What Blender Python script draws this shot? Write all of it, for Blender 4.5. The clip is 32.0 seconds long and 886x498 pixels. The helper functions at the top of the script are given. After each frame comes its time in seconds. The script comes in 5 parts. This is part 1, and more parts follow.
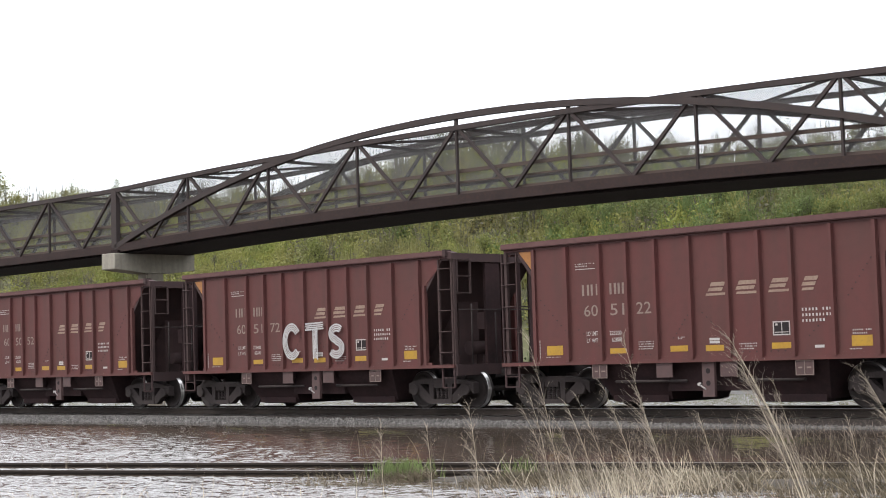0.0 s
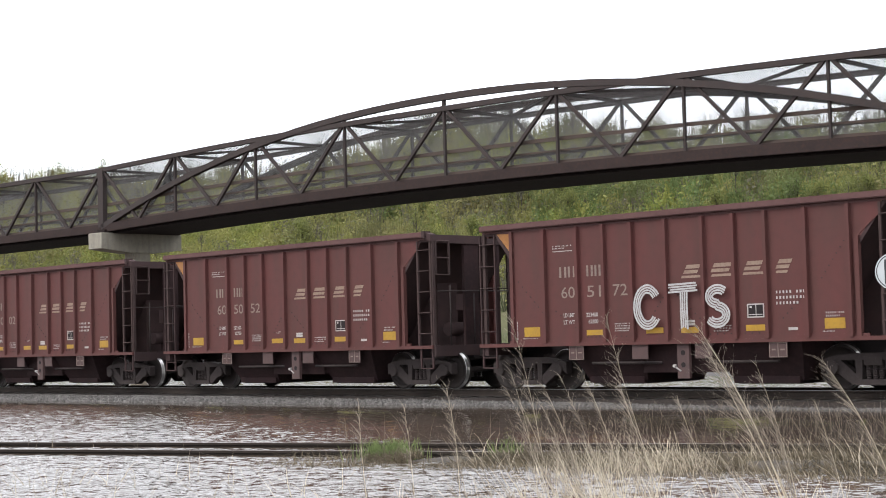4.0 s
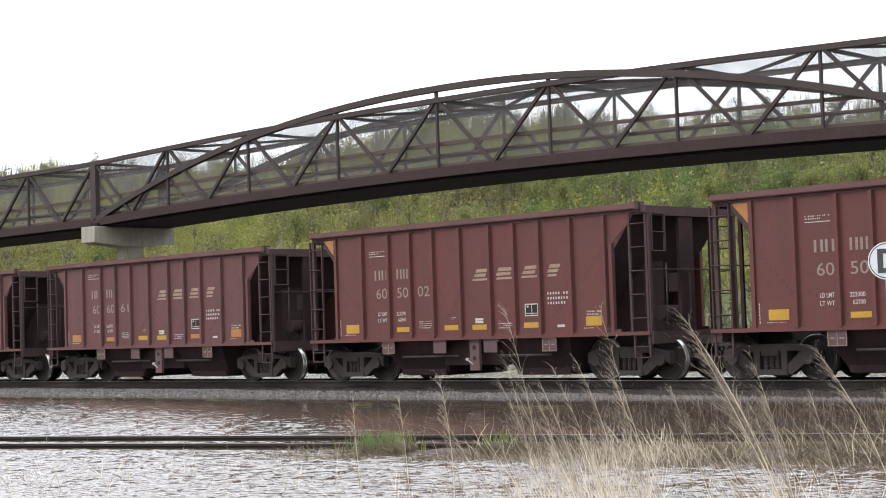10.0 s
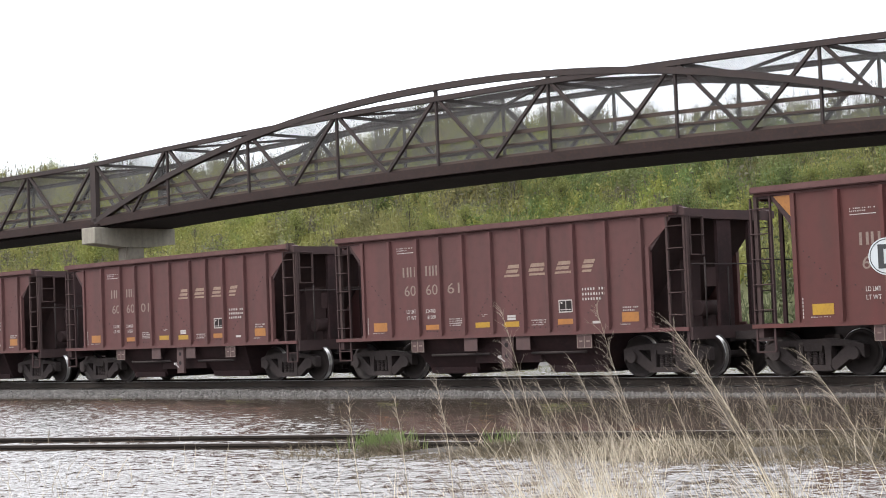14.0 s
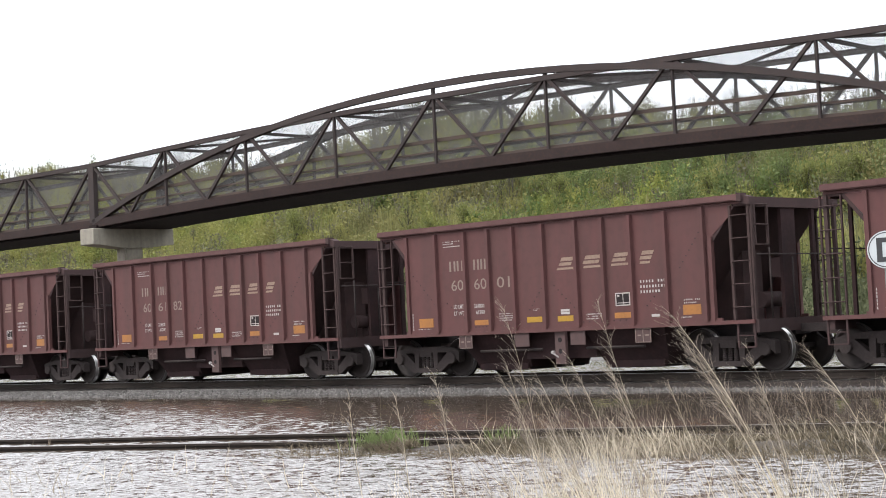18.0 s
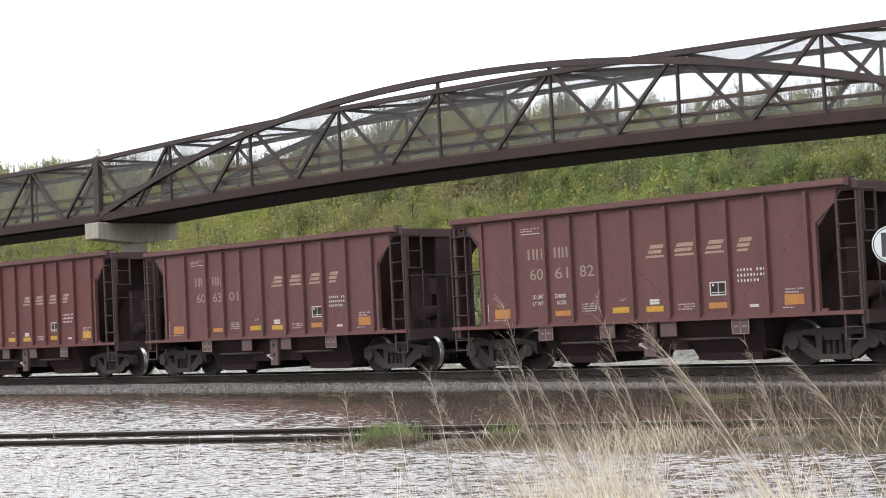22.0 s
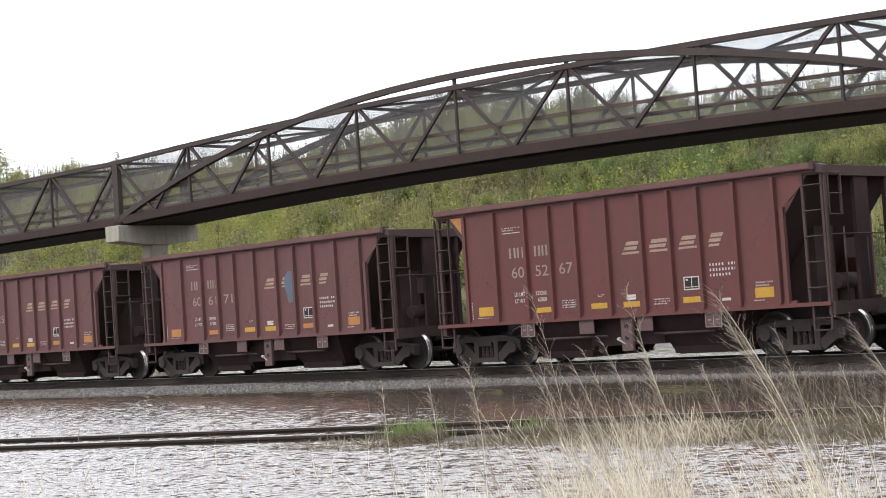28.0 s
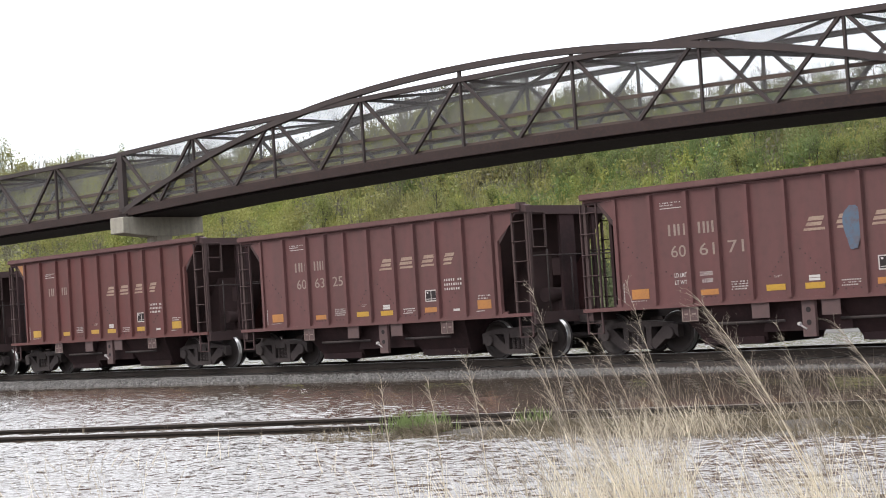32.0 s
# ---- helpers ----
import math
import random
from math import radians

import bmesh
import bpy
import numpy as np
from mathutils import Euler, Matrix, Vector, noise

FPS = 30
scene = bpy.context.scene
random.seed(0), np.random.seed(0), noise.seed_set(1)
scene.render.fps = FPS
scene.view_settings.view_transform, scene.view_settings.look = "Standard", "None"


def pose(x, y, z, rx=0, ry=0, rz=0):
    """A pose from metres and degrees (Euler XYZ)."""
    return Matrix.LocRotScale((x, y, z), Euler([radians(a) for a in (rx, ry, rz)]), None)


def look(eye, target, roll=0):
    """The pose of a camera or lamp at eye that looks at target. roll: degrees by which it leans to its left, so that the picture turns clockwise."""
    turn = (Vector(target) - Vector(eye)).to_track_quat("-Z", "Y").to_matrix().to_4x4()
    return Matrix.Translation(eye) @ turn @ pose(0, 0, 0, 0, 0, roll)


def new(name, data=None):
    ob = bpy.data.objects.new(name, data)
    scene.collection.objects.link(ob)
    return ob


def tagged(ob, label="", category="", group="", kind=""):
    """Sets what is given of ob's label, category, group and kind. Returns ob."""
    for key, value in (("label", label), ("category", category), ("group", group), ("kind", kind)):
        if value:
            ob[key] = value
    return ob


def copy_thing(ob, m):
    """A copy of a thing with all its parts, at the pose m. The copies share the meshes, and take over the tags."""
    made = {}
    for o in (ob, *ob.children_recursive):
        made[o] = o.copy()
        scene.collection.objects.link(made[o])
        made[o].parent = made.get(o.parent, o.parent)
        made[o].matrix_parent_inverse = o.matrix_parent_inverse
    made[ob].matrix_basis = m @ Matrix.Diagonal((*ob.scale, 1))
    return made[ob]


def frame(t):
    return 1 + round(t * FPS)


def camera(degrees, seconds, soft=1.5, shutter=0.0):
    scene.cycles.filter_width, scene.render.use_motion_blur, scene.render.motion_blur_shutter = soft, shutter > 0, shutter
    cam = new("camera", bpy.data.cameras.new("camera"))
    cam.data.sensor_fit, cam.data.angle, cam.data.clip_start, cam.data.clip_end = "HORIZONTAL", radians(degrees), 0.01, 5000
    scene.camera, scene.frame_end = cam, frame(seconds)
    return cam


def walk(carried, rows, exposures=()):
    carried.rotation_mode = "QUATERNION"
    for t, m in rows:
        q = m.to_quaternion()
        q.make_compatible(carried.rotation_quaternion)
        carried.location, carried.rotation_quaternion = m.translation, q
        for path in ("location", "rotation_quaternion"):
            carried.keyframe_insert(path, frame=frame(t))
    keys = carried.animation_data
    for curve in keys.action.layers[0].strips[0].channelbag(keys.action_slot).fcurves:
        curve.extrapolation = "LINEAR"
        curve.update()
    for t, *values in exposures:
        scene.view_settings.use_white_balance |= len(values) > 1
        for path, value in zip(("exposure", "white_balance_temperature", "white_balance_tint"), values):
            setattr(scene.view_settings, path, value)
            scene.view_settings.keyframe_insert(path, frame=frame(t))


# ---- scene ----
# handheld camera on the near bank, turning a little about one standpoint: seconds, heading, tilt, lean
EYE = (0.0, 0.0, 1.264)
AIM = [
    (0, 45.483, 3.722, -1.761), (0.5, 45.319, 3.752, -2.001), (1, 45.178, 3.721, -2.173),
    (1.5, 45.072, 3.666, -2.121), (2, 45.008, 3.614, -2.118), (2.5, 44.986, 3.541, -2.098),
    (3, 45.011, 3.382, -1.930), (3.5, 45.057, 3.123, -1.468), (5.5, 44.949, 2.906, -2.084),
    (6, 44.856, 2.948, -2.138), (6.5, 44.783, 2.979, -2.069), (7, 44.746, 2.966, -1.900),
    (7.5, 44.740, 2.910, -1.866), (8, 44.752, 2.840, -1.848), (8.5, 44.775, 2.800, -1.912),
    (9, 44.799, 2.793, -1.905), (9.5, 44.807, 2.788, -1.899), (10, 44.833, 2.756, -1.882),
    (10.5, 44.864, 2.683, -1.820), (11, 44.891, 2.605, -1.796), (11.5, 44.916, 2.555, -1.766),
    (12, 44.924, 2.537, -1.743), (12.5, 44.924, 2.557, -1.789), (13, 44.919, 2.605, -1.977),
    (13.5, 44.897, 2.662, -2.204), (14, 44.850, 2.706, -2.291), (14.5, 44.813, 2.734, -2.295),
    (16.5, 44.730, 2.770, -2.488), (17, 44.747, 2.717, -2.645), (17.5, 44.777, 2.663, -2.749),
    (18, 44.810, 2.621, -2.828), (18.5, 44.848, 2.607, -2.818), (19, 44.903, 2.622, -2.735),
    (19.5, 44.954, 2.652, -2.697), (20, 44.987, 2.669, -2.740), (20.5, 45.014, 2.648, -2.829),
    (21, 45.010, 2.585, -2.882), (21.5, 44.993, 2.501, -2.869), (22, 44.976, 2.438, -2.785),
    (22.5, 44.996, 2.382, -2.770), (23, 45.046, 2.331, -2.865), (23.5, 45.107, 2.301, -2.860),
    (24, 45.194, 2.295, -2.877), (24.5, 45.265, 2.305, -3.000), (25, 45.330, 2.329, -3.302),
    (25.5, 45.404, 2.374, -3.483), (27.5, 45.616, 2.439, -3.910), (28, 45.677, 2.353, -3.869),
    (28.5, 45.722, 2.245, -3.823), (29, 45.777, 2.124, -3.864), (29.5, 45.820, 2.020, -3.849),
    (30, 45.855, 1.966, -3.869), (30.5, 45.877, 1.945, -3.879), (31, 45.884, 1.947, -3.882),
    (31.5, 45.878, 1.988, -3.863), (32, 45.852, 2.096, -3.727),
]


def aim_pose(yaw, pitch, lean):
    a, b = radians(yaw), radians(pitch)
    way = Vector((-math.sin(a) * math.cos(b), math.cos(a) * math.cos(b), math.sin(b)))
    return look(EYE, Vector(EYE) + way * 40.0, lean)


cam = camera(30.07, 32.0, 1.0)
walk(cam, [(t, aim_pose(a, b, c)) for t, a, b, c in AIM], [(0.0, -0.13), (3.2, -0.13), (6.0, 0.0), (32.0, 0.03)])

# ---- light: bright overcast day ----
SUN_AZ, SUN_EL = radians(215), radians(48)   # compass turn of the veiled sun, behind the camera to its left
world = bpy.data.worlds.new("overcast_sky")
scene.world = world
world.use_nodes = True
wn, wl = world.node_tree.nodes, world.node_tree.links
sky = wn.new("ShaderNodeTexSky")
sky.sky_type, sky.sun_disc, sky.sun_elevation, sky.sun_rotation = "NISHITA", False, SUN_EL, SUN_AZ
sky.dust_density = 2.0
wc = wn.new("ShaderNodeTexCoord")
wm = wn.new("ShaderNodeMapping")
wm.inputs["Scale"].default_value = (1.6, 1.6, 4.5)
wnoise = wn.new("ShaderNodeTexNoise")
wnoise.inputs["Scale"].default_value, wnoise.inputs["Detail"].default_value = 1.7, 4
wr = wn.new("ShaderNodeMapRange")
wr.inputs["From Min"].default_value, wr.inputs["From Max"].default_value = 0.28, 0.55
wr.inputs["To Min"].default_value, wr.inputs["To Max"].default_value = 0.80, 0.97
wscale = wn.new("ShaderNodeMix")
wscale.data_type, wscale.blend_type = "RGBA", "MULTIPLY"
wscale.inputs["Factor"].default_value = 1.0
wscale.inputs[7].default_value = (0.27, 0.27, 0.27, 1)
wmix = wn.new("ShaderNodeMix")
wmix.data_type = "RGBA"
wmix.inputs[7].default_value = (2.34, 2.42, 2.56, 1)
wl.new(wc.outputs["Generated"], wm.inputs["Vector"])
wl.new(wm.outputs[0], wnoise.inputs["Vector"])
wl.new(wnoise.outputs["Fac"], wr.inputs["Value"])
wl.new(wr.outputs[0], wmix.inputs["Factor"])
wl.new(sky.outputs[0], wscale.inputs[6])
wl.new(wscale.outputs[2], wmix.inputs[6])
wl.new(wmix.outputs[2], wn["Background"].inputs["Color"])
# an overcast sky is brighter towards the zenith
wsep, wup = wn.new("ShaderNodeSeparateXYZ"), wn.new("ShaderNodeMapRange")
wup.inputs["To Min"].default_value, wup.inputs["To Max"].default_value = 0.80, 1.50
wl.new(wc.outputs["Generated"], wsep.inputs[0])
wl.new(wsep.outputs[2], wup.inputs["Value"])
wl.new(wup.outputs[0], wn["Background"].inputs["Strength"])
sun = new("sun", bpy.data.lights.new("sun", "SUN"))
sun.data.energy, sun.data.angle, sun.data.color = 2.3, radians(16), (1.0, 0.95, 0.88)
sun.matrix_world = look((-30, -40, 55), (-30 + 0.55, -40 + 0.8, 55 - 1.05))


# ---- materials ----
def material(name, base, second, rough=0.7, metal=0.0, scale=2.0, stretch=(1, 1, 1), speck=None, speck_scale=30.0,
             speck_amount=0.3, bump=0.2, bump_scale=40.0, spread=0.5, vary=0.0, spec=0.4):
    """Two-scale procedural surface: broad patches of a second colour, fine specks, small relief."""
    m = bpy.data.materials.new(name)
    m.use_nodes = True
    n, l = m.node_tree.nodes, m.node_tree.links
    p = n["Principled BSDF"]
    p.inputs["Roughness"].default_value, p.inputs["Metallic"].default_value = rough, metal
    p.inputs["Specular IOR Level"].default_value = spec
    tc = n.new("ShaderNodeTexCoord")
    mp = n.new("ShaderNodeMapping")
    mp.inputs["Scale"].default_value = stretch
    l.new(tc.outputs["Object"], mp.inputs["Vector"])
    big = n.new("ShaderNodeTexNoise")
    big.inputs["Scale"].default_value, big.inputs["Detail"].default_value = scale, 6
    l.new(mp.outputs[0], big.inputs["Vector"])
    r1 = n.new("ShaderNodeMapRange")
    r1.inputs["From Min"].default_value, r1.inputs["From Max"].default_value = 0.5 - spread / 2, 0.5 + spread / 2
    l.new(big.outputs["Fac"], r1.inputs["Value"])
    mix = n.new("ShaderNodeMix")
    mix.data_type = "RGBA"
    mix.inputs[6].default_value, mix.inputs[7].default_value = (*base, 1), (*second, 1)
    l.new(r1.outputs[0], mix.inputs["Factor"])
    out = mix.outputs[2]
    if speck:
        fine = n.new("ShaderNodeTexNoise")
        fine.inputs["Scale"].default_value, fine.inputs["Detail"].default_value = speck_scale, 4
        l.new(tc.outputs["Object"], fine.inputs["Vector"])
        r2 = n.new("ShaderNodeMapRange")
        r2.inputs["From Min"].default_value, r2.inputs["From Max"].default_value = 0.48, 0.72
        r2.inputs["To Max"].default_value = speck_amount
        l.new(fine.outputs["Fac"], r2.inputs["Value"])
        mix2 = n.new("ShaderNodeMix")
        mix2.data_type = "RGBA"
        mix2.inputs[7].default_value = (*speck, 1)
        l.new(out, mix2.inputs[6])
        l.new(r2.outputs[0], mix2.inputs["Factor"])
        out = mix2.outputs[2]
    if vary:
        geo = n.new("ShaderNodeNewGeometry")
        r3 = n.new("ShaderNodeMapRange")
        r3.inputs["To Min"].default_value, r3.inputs["To Max"].default_value = 1 - vary, 1 + vary
        l.new(geo.outputs["Random Per Island"], r3.inputs["Value"])
        hs = n.new("ShaderNodeHueSaturation")
        l.new(r3.outputs[0], hs.inputs["Value"])
        l.new(out, hs.inputs["Color"])
        out = hs.outputs["Color"]
    l.new(out, p.inputs["Base Color"])
    if bump:
        bn = n.new("ShaderNodeTexNoise")
        bn.inputs["Scale"].default_value, bn.inputs["Detail"].default_value = bump_scale, 3
        l.new(tc.outputs["Object"], bn.inputs["Vector"])
        b = n.new("ShaderNodeBump")
        b.inputs["Strength"].default_value, b.inputs["Distance"].default_value = bump, 0.02
        l.new(bn.outputs["Fac"], b.inputs["Height"])
        l.new(b.outputs["Normal"], p.inputs["Normal"])
    return m


def leafy(name, base, second, vary=0.35, scale=0.15):
    m = material(name, base, second, rough=0.65, scale=scale, bump=0, vary=vary, spread=0.35, spec=0.2)
    n, l = m.node_tree.nodes, m.node_tree.links
    p = n["Principled BSDF"]
    t = n.new("ShaderNodeBsdfTranslucent")
    mx = n.new("ShaderNodeMixShader")
    mx.inputs[0].default_value = 0.4
    l.new(p.inputs["Base Color"].links[0].from_socket, t.inputs["Color"])
    l.new(p.outputs[0], mx.inputs[1])
    l.new(t.outputs[0], mx.inputs[2])
    l.new(mx.outputs[0], n["Material Output"].inputs["Surface"])
    return m


PAINT = material("oxide_red_paint", (0.088, 0.0280, 0.0262), (0.067, 0.0290, 0.0255), 0.62, scale=1.1, stretch=(2.2, 2.2, 0.45),
                 speck=(0.0364, 0.0208, 0.0192), speck_scale=5, speck_amount=0.16, bump=0.06, bump_scale=14, spec=0.2)
PAINT_B = material("weathered_red_paint", (0.092, 0.0380, 0.0368), (0.071, 0.0350, 0.0330), 0.66, scale=1.3, stretch=(2.2, 2.2, 0.45),
                   speck=(0.039, 0.0234, 0.0208), speck_scale=5, speck_amount=0.2, bump=0.06, bump_scale=14, spec=0.2)
CHORD = material("dusty_chord_paint", (0.105, 0.0560, 0.0530), (0.080, 0.0400, 0.0390), 0.8, scale=1.5, stretch=(1, 3, 3), speck=(0.05, 0.030, 0.029), speck_scale=10, bump=0.12, bump_scale=14, spec=0.15)
# grime of the cars, with the shade of the car gaps in the same colour
GRIME_SHADE = material("grimy_shaded_car_end", (0.056, 0.034, 0.0335), (0.038, 0.0265, 0.0265), 0.8, scale=2.5, speck=(0.056, 0.035, 0.0315),
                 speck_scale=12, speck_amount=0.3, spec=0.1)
LADDER = material("faded_ladder_paint", (0.056, 0.036, 0.034), (0.042, 0.029, 0.028), 0.8, scale=3, speck=(0.04, 0.030, 0.028), speck_scale=14, spec=0.1)
# car red darkened for the shade below the body and at its ends
HOPPER = material("shaded_red_hopper_sheet", (0.032, 0.0175, 0.0180), (0.021, 0.0140, 0.0145), 0.85, scale=2.5, speck=(0.045, 0.026, 0.025), speck_scale=12, spec=0.1)
STEEL = material("dusty_cast_steel", (0.040, 0.0305, 0.0295), (0.027, 0.0215, 0.0210), 0.8, scale=4, spec=0.15, speck=(0.060, 0.049, 0.044),
                 speck_scale=25, speck_amount=0.4)
WHEEL_STEEL = material("dark_wheel_plate", (0.017, 0.0130, 0.0122), (0.024, 0.0180, 0.0165), 0.7, scale=4, spec=0.2)
# black of small fittings, and shade under the car put into the colour
DARK = material("black_and_underframe_shade", (0.017, 0.0140, 0.0145), (0.025, 0.0195, 0.0195), 0.85, scale=3, spec=0.15)
TREAD = material("polished_wheel_tread", (0.48, 0.46, 0.45), (0.30, 0.29, 0.28), 0.28, metal=0.95, scale=5, bump=0.05)
PLATE = material("grey_red_hanger_plate", (0.068, 0.0345, 0.0325), (0.050, 0.0290, 0.0275), 0.7, scale=5)
YELLOW = material("reflector_yellow", (0.322, 0.187, 0.0104), (0.26, 0.14, 0.0104), 0.5, scale=3, speck=(0.13, 0.0728, 0.0208), speck_scale=20, speck_amount=0.4, bump=0.05)
AMBER = material("faded_orange_reflector", (0.286, 0.114, 0.0208), (0.218, 0.0884, 0.0208), 0.55, scale=3, speck=(0.114, 0.052, 0.0208), speck_scale=20, speck_amount=0.4, bump=0.05)
STENCIL = material("faded_cream_lettering", (0.190, 0.145, 0.122), (0.145, 0.107, 0.091), 0.6, scale=6, speck=(0.0832, 0.0416, 0.0364), speck_scale=30, speck_amount=0.5, bump=0.03)
LOGO = material("faded_tan_emblem", (0.225, 0.160, 0.118), (0.160, 0.100, 0.078), 0.6, scale=4, speck=(0.0936, 0.0468, 0.0364), speck_scale=22, speck_amount=0.5, bump=0.03)
WHITE = material("white_stencil", (0.36, 0.336, 0.319), (0.29, 0.261, 0.249), 0.6, scale=6, bump=0.03)
SPRAY = material("white_spray_paint", (0.383, 0.377, 0.371), (0.313, 0.302, 0.302), 0.7, scale=5, speck=(0.203, 0.157, 0.151), speck_scale=16, speck_amount=0.5, bump=0.05)
BLUE = material("blue_spray_paint", (0.042, 0.080, 0.122), (0.066, 0.056, 0.070), 0.7, scale=4, speck=(0.0676, 0.0416, 0.0468), speck_scale=14, speck_amount=0.7, bump=0.05)
WEATHERING = material("weathering_steel", (0.046, 0.0355, 0.0340), (0.034, 0.0275, 0.0268), 0.75, scale=1.2, speck=(0.062, 0.0372, 0.0279),
                      speck_scale=10, speck_amount=0.35, bump=0.1, spec=0.15)
CHORD_STEEL = material("dark_weathered_chord", (0.036, 0.0245, 0.0230), (0.026, 0.0190, 0.0180), 0.8, scale=1.2, speck=(0.055, 0.030, 0.022), speck_scale=8, speck_amount=0.4, bump=0.1, spec=0.1)
RAILING = material("rusty_bridge_rail", (0.054, 0.0325, 0.0235), (0.038, 0.0250, 0.0195), 0.75, scale=1.5, bump=0.1)
# near-black colour carries the shade beneath the bridge floor
DECK = material("shade_dark_bridge_deck", (0.019, 0.0130, 0.0125), (0.013, 0.0095, 0.0092), 0.85, scale=1.0, spec=0.1)
CONCRETE = material("pale_concrete", (0.262, 0.240, 0.198), (0.180, 0.160, 0.128), 0.85, scale=1.1, stretch=(4.0, 4.0, 0.5), speck=(0.132, 0.126, 0.114),
                    speck_scale=6, speck_amount=0.4, bump=0.2, bump_scale=20)
RAILSTEEL = material("rail_steel_web", (0.030, 0.022, 0.018), (0.020, 0.016, 0.014), 0.8, spec=0.15, scale=3)
RAILHEAD = material("worn_rail_head", (0.4, 0.4, 0.41), (0.28, 0.27, 0.27), 0.3, metal=0.85, scale=2, bump=0.03)
RUSTHEAD = material("rusty_rail_head", (0.115, 0.095, 0.085), (0.070, 0.055, 0.048), 0.5, metal=0.3, scale=2, bump=0.05)
TIE = material("creosoted_tie", (0.0234, 0.0192, 0.0166), (0.0156, 0.0135, 0.0125), 0.9, scale=3, stretch=(3, 0.7, 3))
BALLAST = material("grey_ballast", (0.086, 0.079, 0.074), (0.044, 0.040, 0.037), 0.9, scale=9, speck=(0.198, 0.186, 0.174), speck_scale=22, speck_amount=0.7,
                   bump=1.0, bump_scale=18, vary=0.4)
# dark tone combines fouling with the shade that the train throws on its bed
FOULED_SHADE = material("fouled_shaded_ballast", (0.030, 0.023, 0.020), (0.018, 0.015, 0.014), 0.9, scale=7, speck=(0.06, 0.05, 0.045), speck_scale=24, speck_amount=0.5, bump=0.8, bump_scale=18, spec=0.1)
SOIL = material("wet_brown_soil", (0.034, 0.025, 0.018), (0.019, 0.015, 0.012), 0.9, scale=0.8, speck=(0.075, 0.056, 0.038), speck_scale=12, speck_amount=0.5, bump=0.6, bump_scale=10)
# olive darkened so that gaps in the foliage read as shade
HILL = material("shaded_hillside_undergrowth", (0.058, 0.064, 0.023), (0.070, 0.064, 0.028), 0.95, scale=0.2, speck=(0.031, 0.0372, 0.0124), speck_scale=2.0, speck_amount=0.6, bump=0.8, bump_scale=4)
BARK = material("grey_bark", (0.052, 0.0442, 0.0364), (0.0338, 0.0291, 0.025), 0.9, scale=6, stretch=(1, 1, 0.2))
LEAF = leafy("spring_leaves", (0.175, 0.205, 0.052), (0.140, 0.130, 0.058), 0.11)
LEAF_Y = leafy("yellow_green_brush", (0.228, 0.238, 0.060), (0.190, 0.166, 0.074), 0.11)
SCRUB = leafy("dull_green_scrub", (0.062, 0.080, 0.036), (0.075, 0.078, 0.042), 0.25)
LEAF_D = leafy("deeper_green_leaves", (0.098, 0.140, 0.046), (0.125, 0.138, 0.054), 0.11)
SPEAR = leafy("pale_tall_grass", (0.27, 0.255, 0.105), (0.20, 0.20, 0.080), vary=0.25)
TWIG = leafy("bare_twigs", (0.1063, 0.0925, 0.0700), (0.1313, 0.1225, 0.0800), vary=0.2)
STRAW = leafy("dry_straw", (0.59, 0.520, 0.405), (0.42, 0.355, 0.265), vary=0.3, scale=2)
REED = leafy("weathered_reeds", (0.1875, 0.1537, 0.1162), (0.1275, 0.1035, 0.0810), vary=0.35, scale=1)
THATCH = leafy("matted_thatch", (0.1300, 0.1040, 0.0683), (0.0780, 0.0637, 0.0429), vary=0.6, scale=1.5)
PLUME = leafy("airy_seed_heads", (0.31, 0.262, 0.212), (0.205, 0.170, 0.137), vary=0.4, scale=2)
TANGLE = leafy("bleached_brown_grass", (0.52, 0.452, 0.350), (0.31, 0.255, 0.190), vary=0.5, scale=1.5)
FRESH = leafy("fresh_grass", (0.135, 0.178, 0.062), (0.110, 0.140, 0.052), vary=0.3, scale=2)
SIGNWHITE = material("white_sign_face", (0.47, 0.49, 0.50), (0.42, 0.445, 0.455), 0.45, scale=3, bump=0.02)
SIGNBLACK = material("black_sign_paint", (0.025, 0.025, 0.027), (0.035, 0.035, 0.037), 0.5, scale=3, bump=0.02)
GALV = material("dull_green_sign_post", (0.156, 0.177, 0.161), (0.114, 0.135, 0.125), 0.6, scale=3)


def mesh_material(name, tint, limit, flat=False):
    """Chain-link screen: thin wires with open holes between them."""
    m = bpy.data.materials.new(name)
    m.use_nodes = True
    n, l = m.node_tree.nodes, m.node_tree.links
    p = n["Principled BSDF"]
    p.inputs["Base Color"].default_value, p.inputs["Roughness"].default_value, p.inputs["Metallic"].default_value = (tint, tint, tint, 1), 0.6, 0.0
    tc = n.new("ShaderNodeTexCoord")
    tops = []
    for turn in (0.785, -0.785):
        mp = n.new("ShaderNodeMapping")
        mp.inputs["Rotation"].default_value = (0, 0, turn) if flat else (0, turn, 0)
        w = n.new("ShaderNodeTexWave")
        w.bands_direction = "X"
        w.inputs["Scale"].default_value = 5.0
        mth = n.new("ShaderNodeMath")
        mth.operation, mth.inputs[1].default_value = "GREATER_THAN", limit
        l.new(tc.outputs["Object"], mp.inputs["Vector"])
        l.new(mp.outputs[0], w.inputs["Vector"])
        l.new(w.outputs["Fac"], mth.inputs[0])
        tops.append(mth)
    mx = n.new("ShaderNodeMath")
    mx.operation = "MAXIMUM"
    l.new(tops[0].outputs[0], mx.inputs[0])
    l.new(tops[1].outputs[0], mx.inputs[1])
    l.new(mx.outputs[0], p.inputs["Alpha"])
    return m


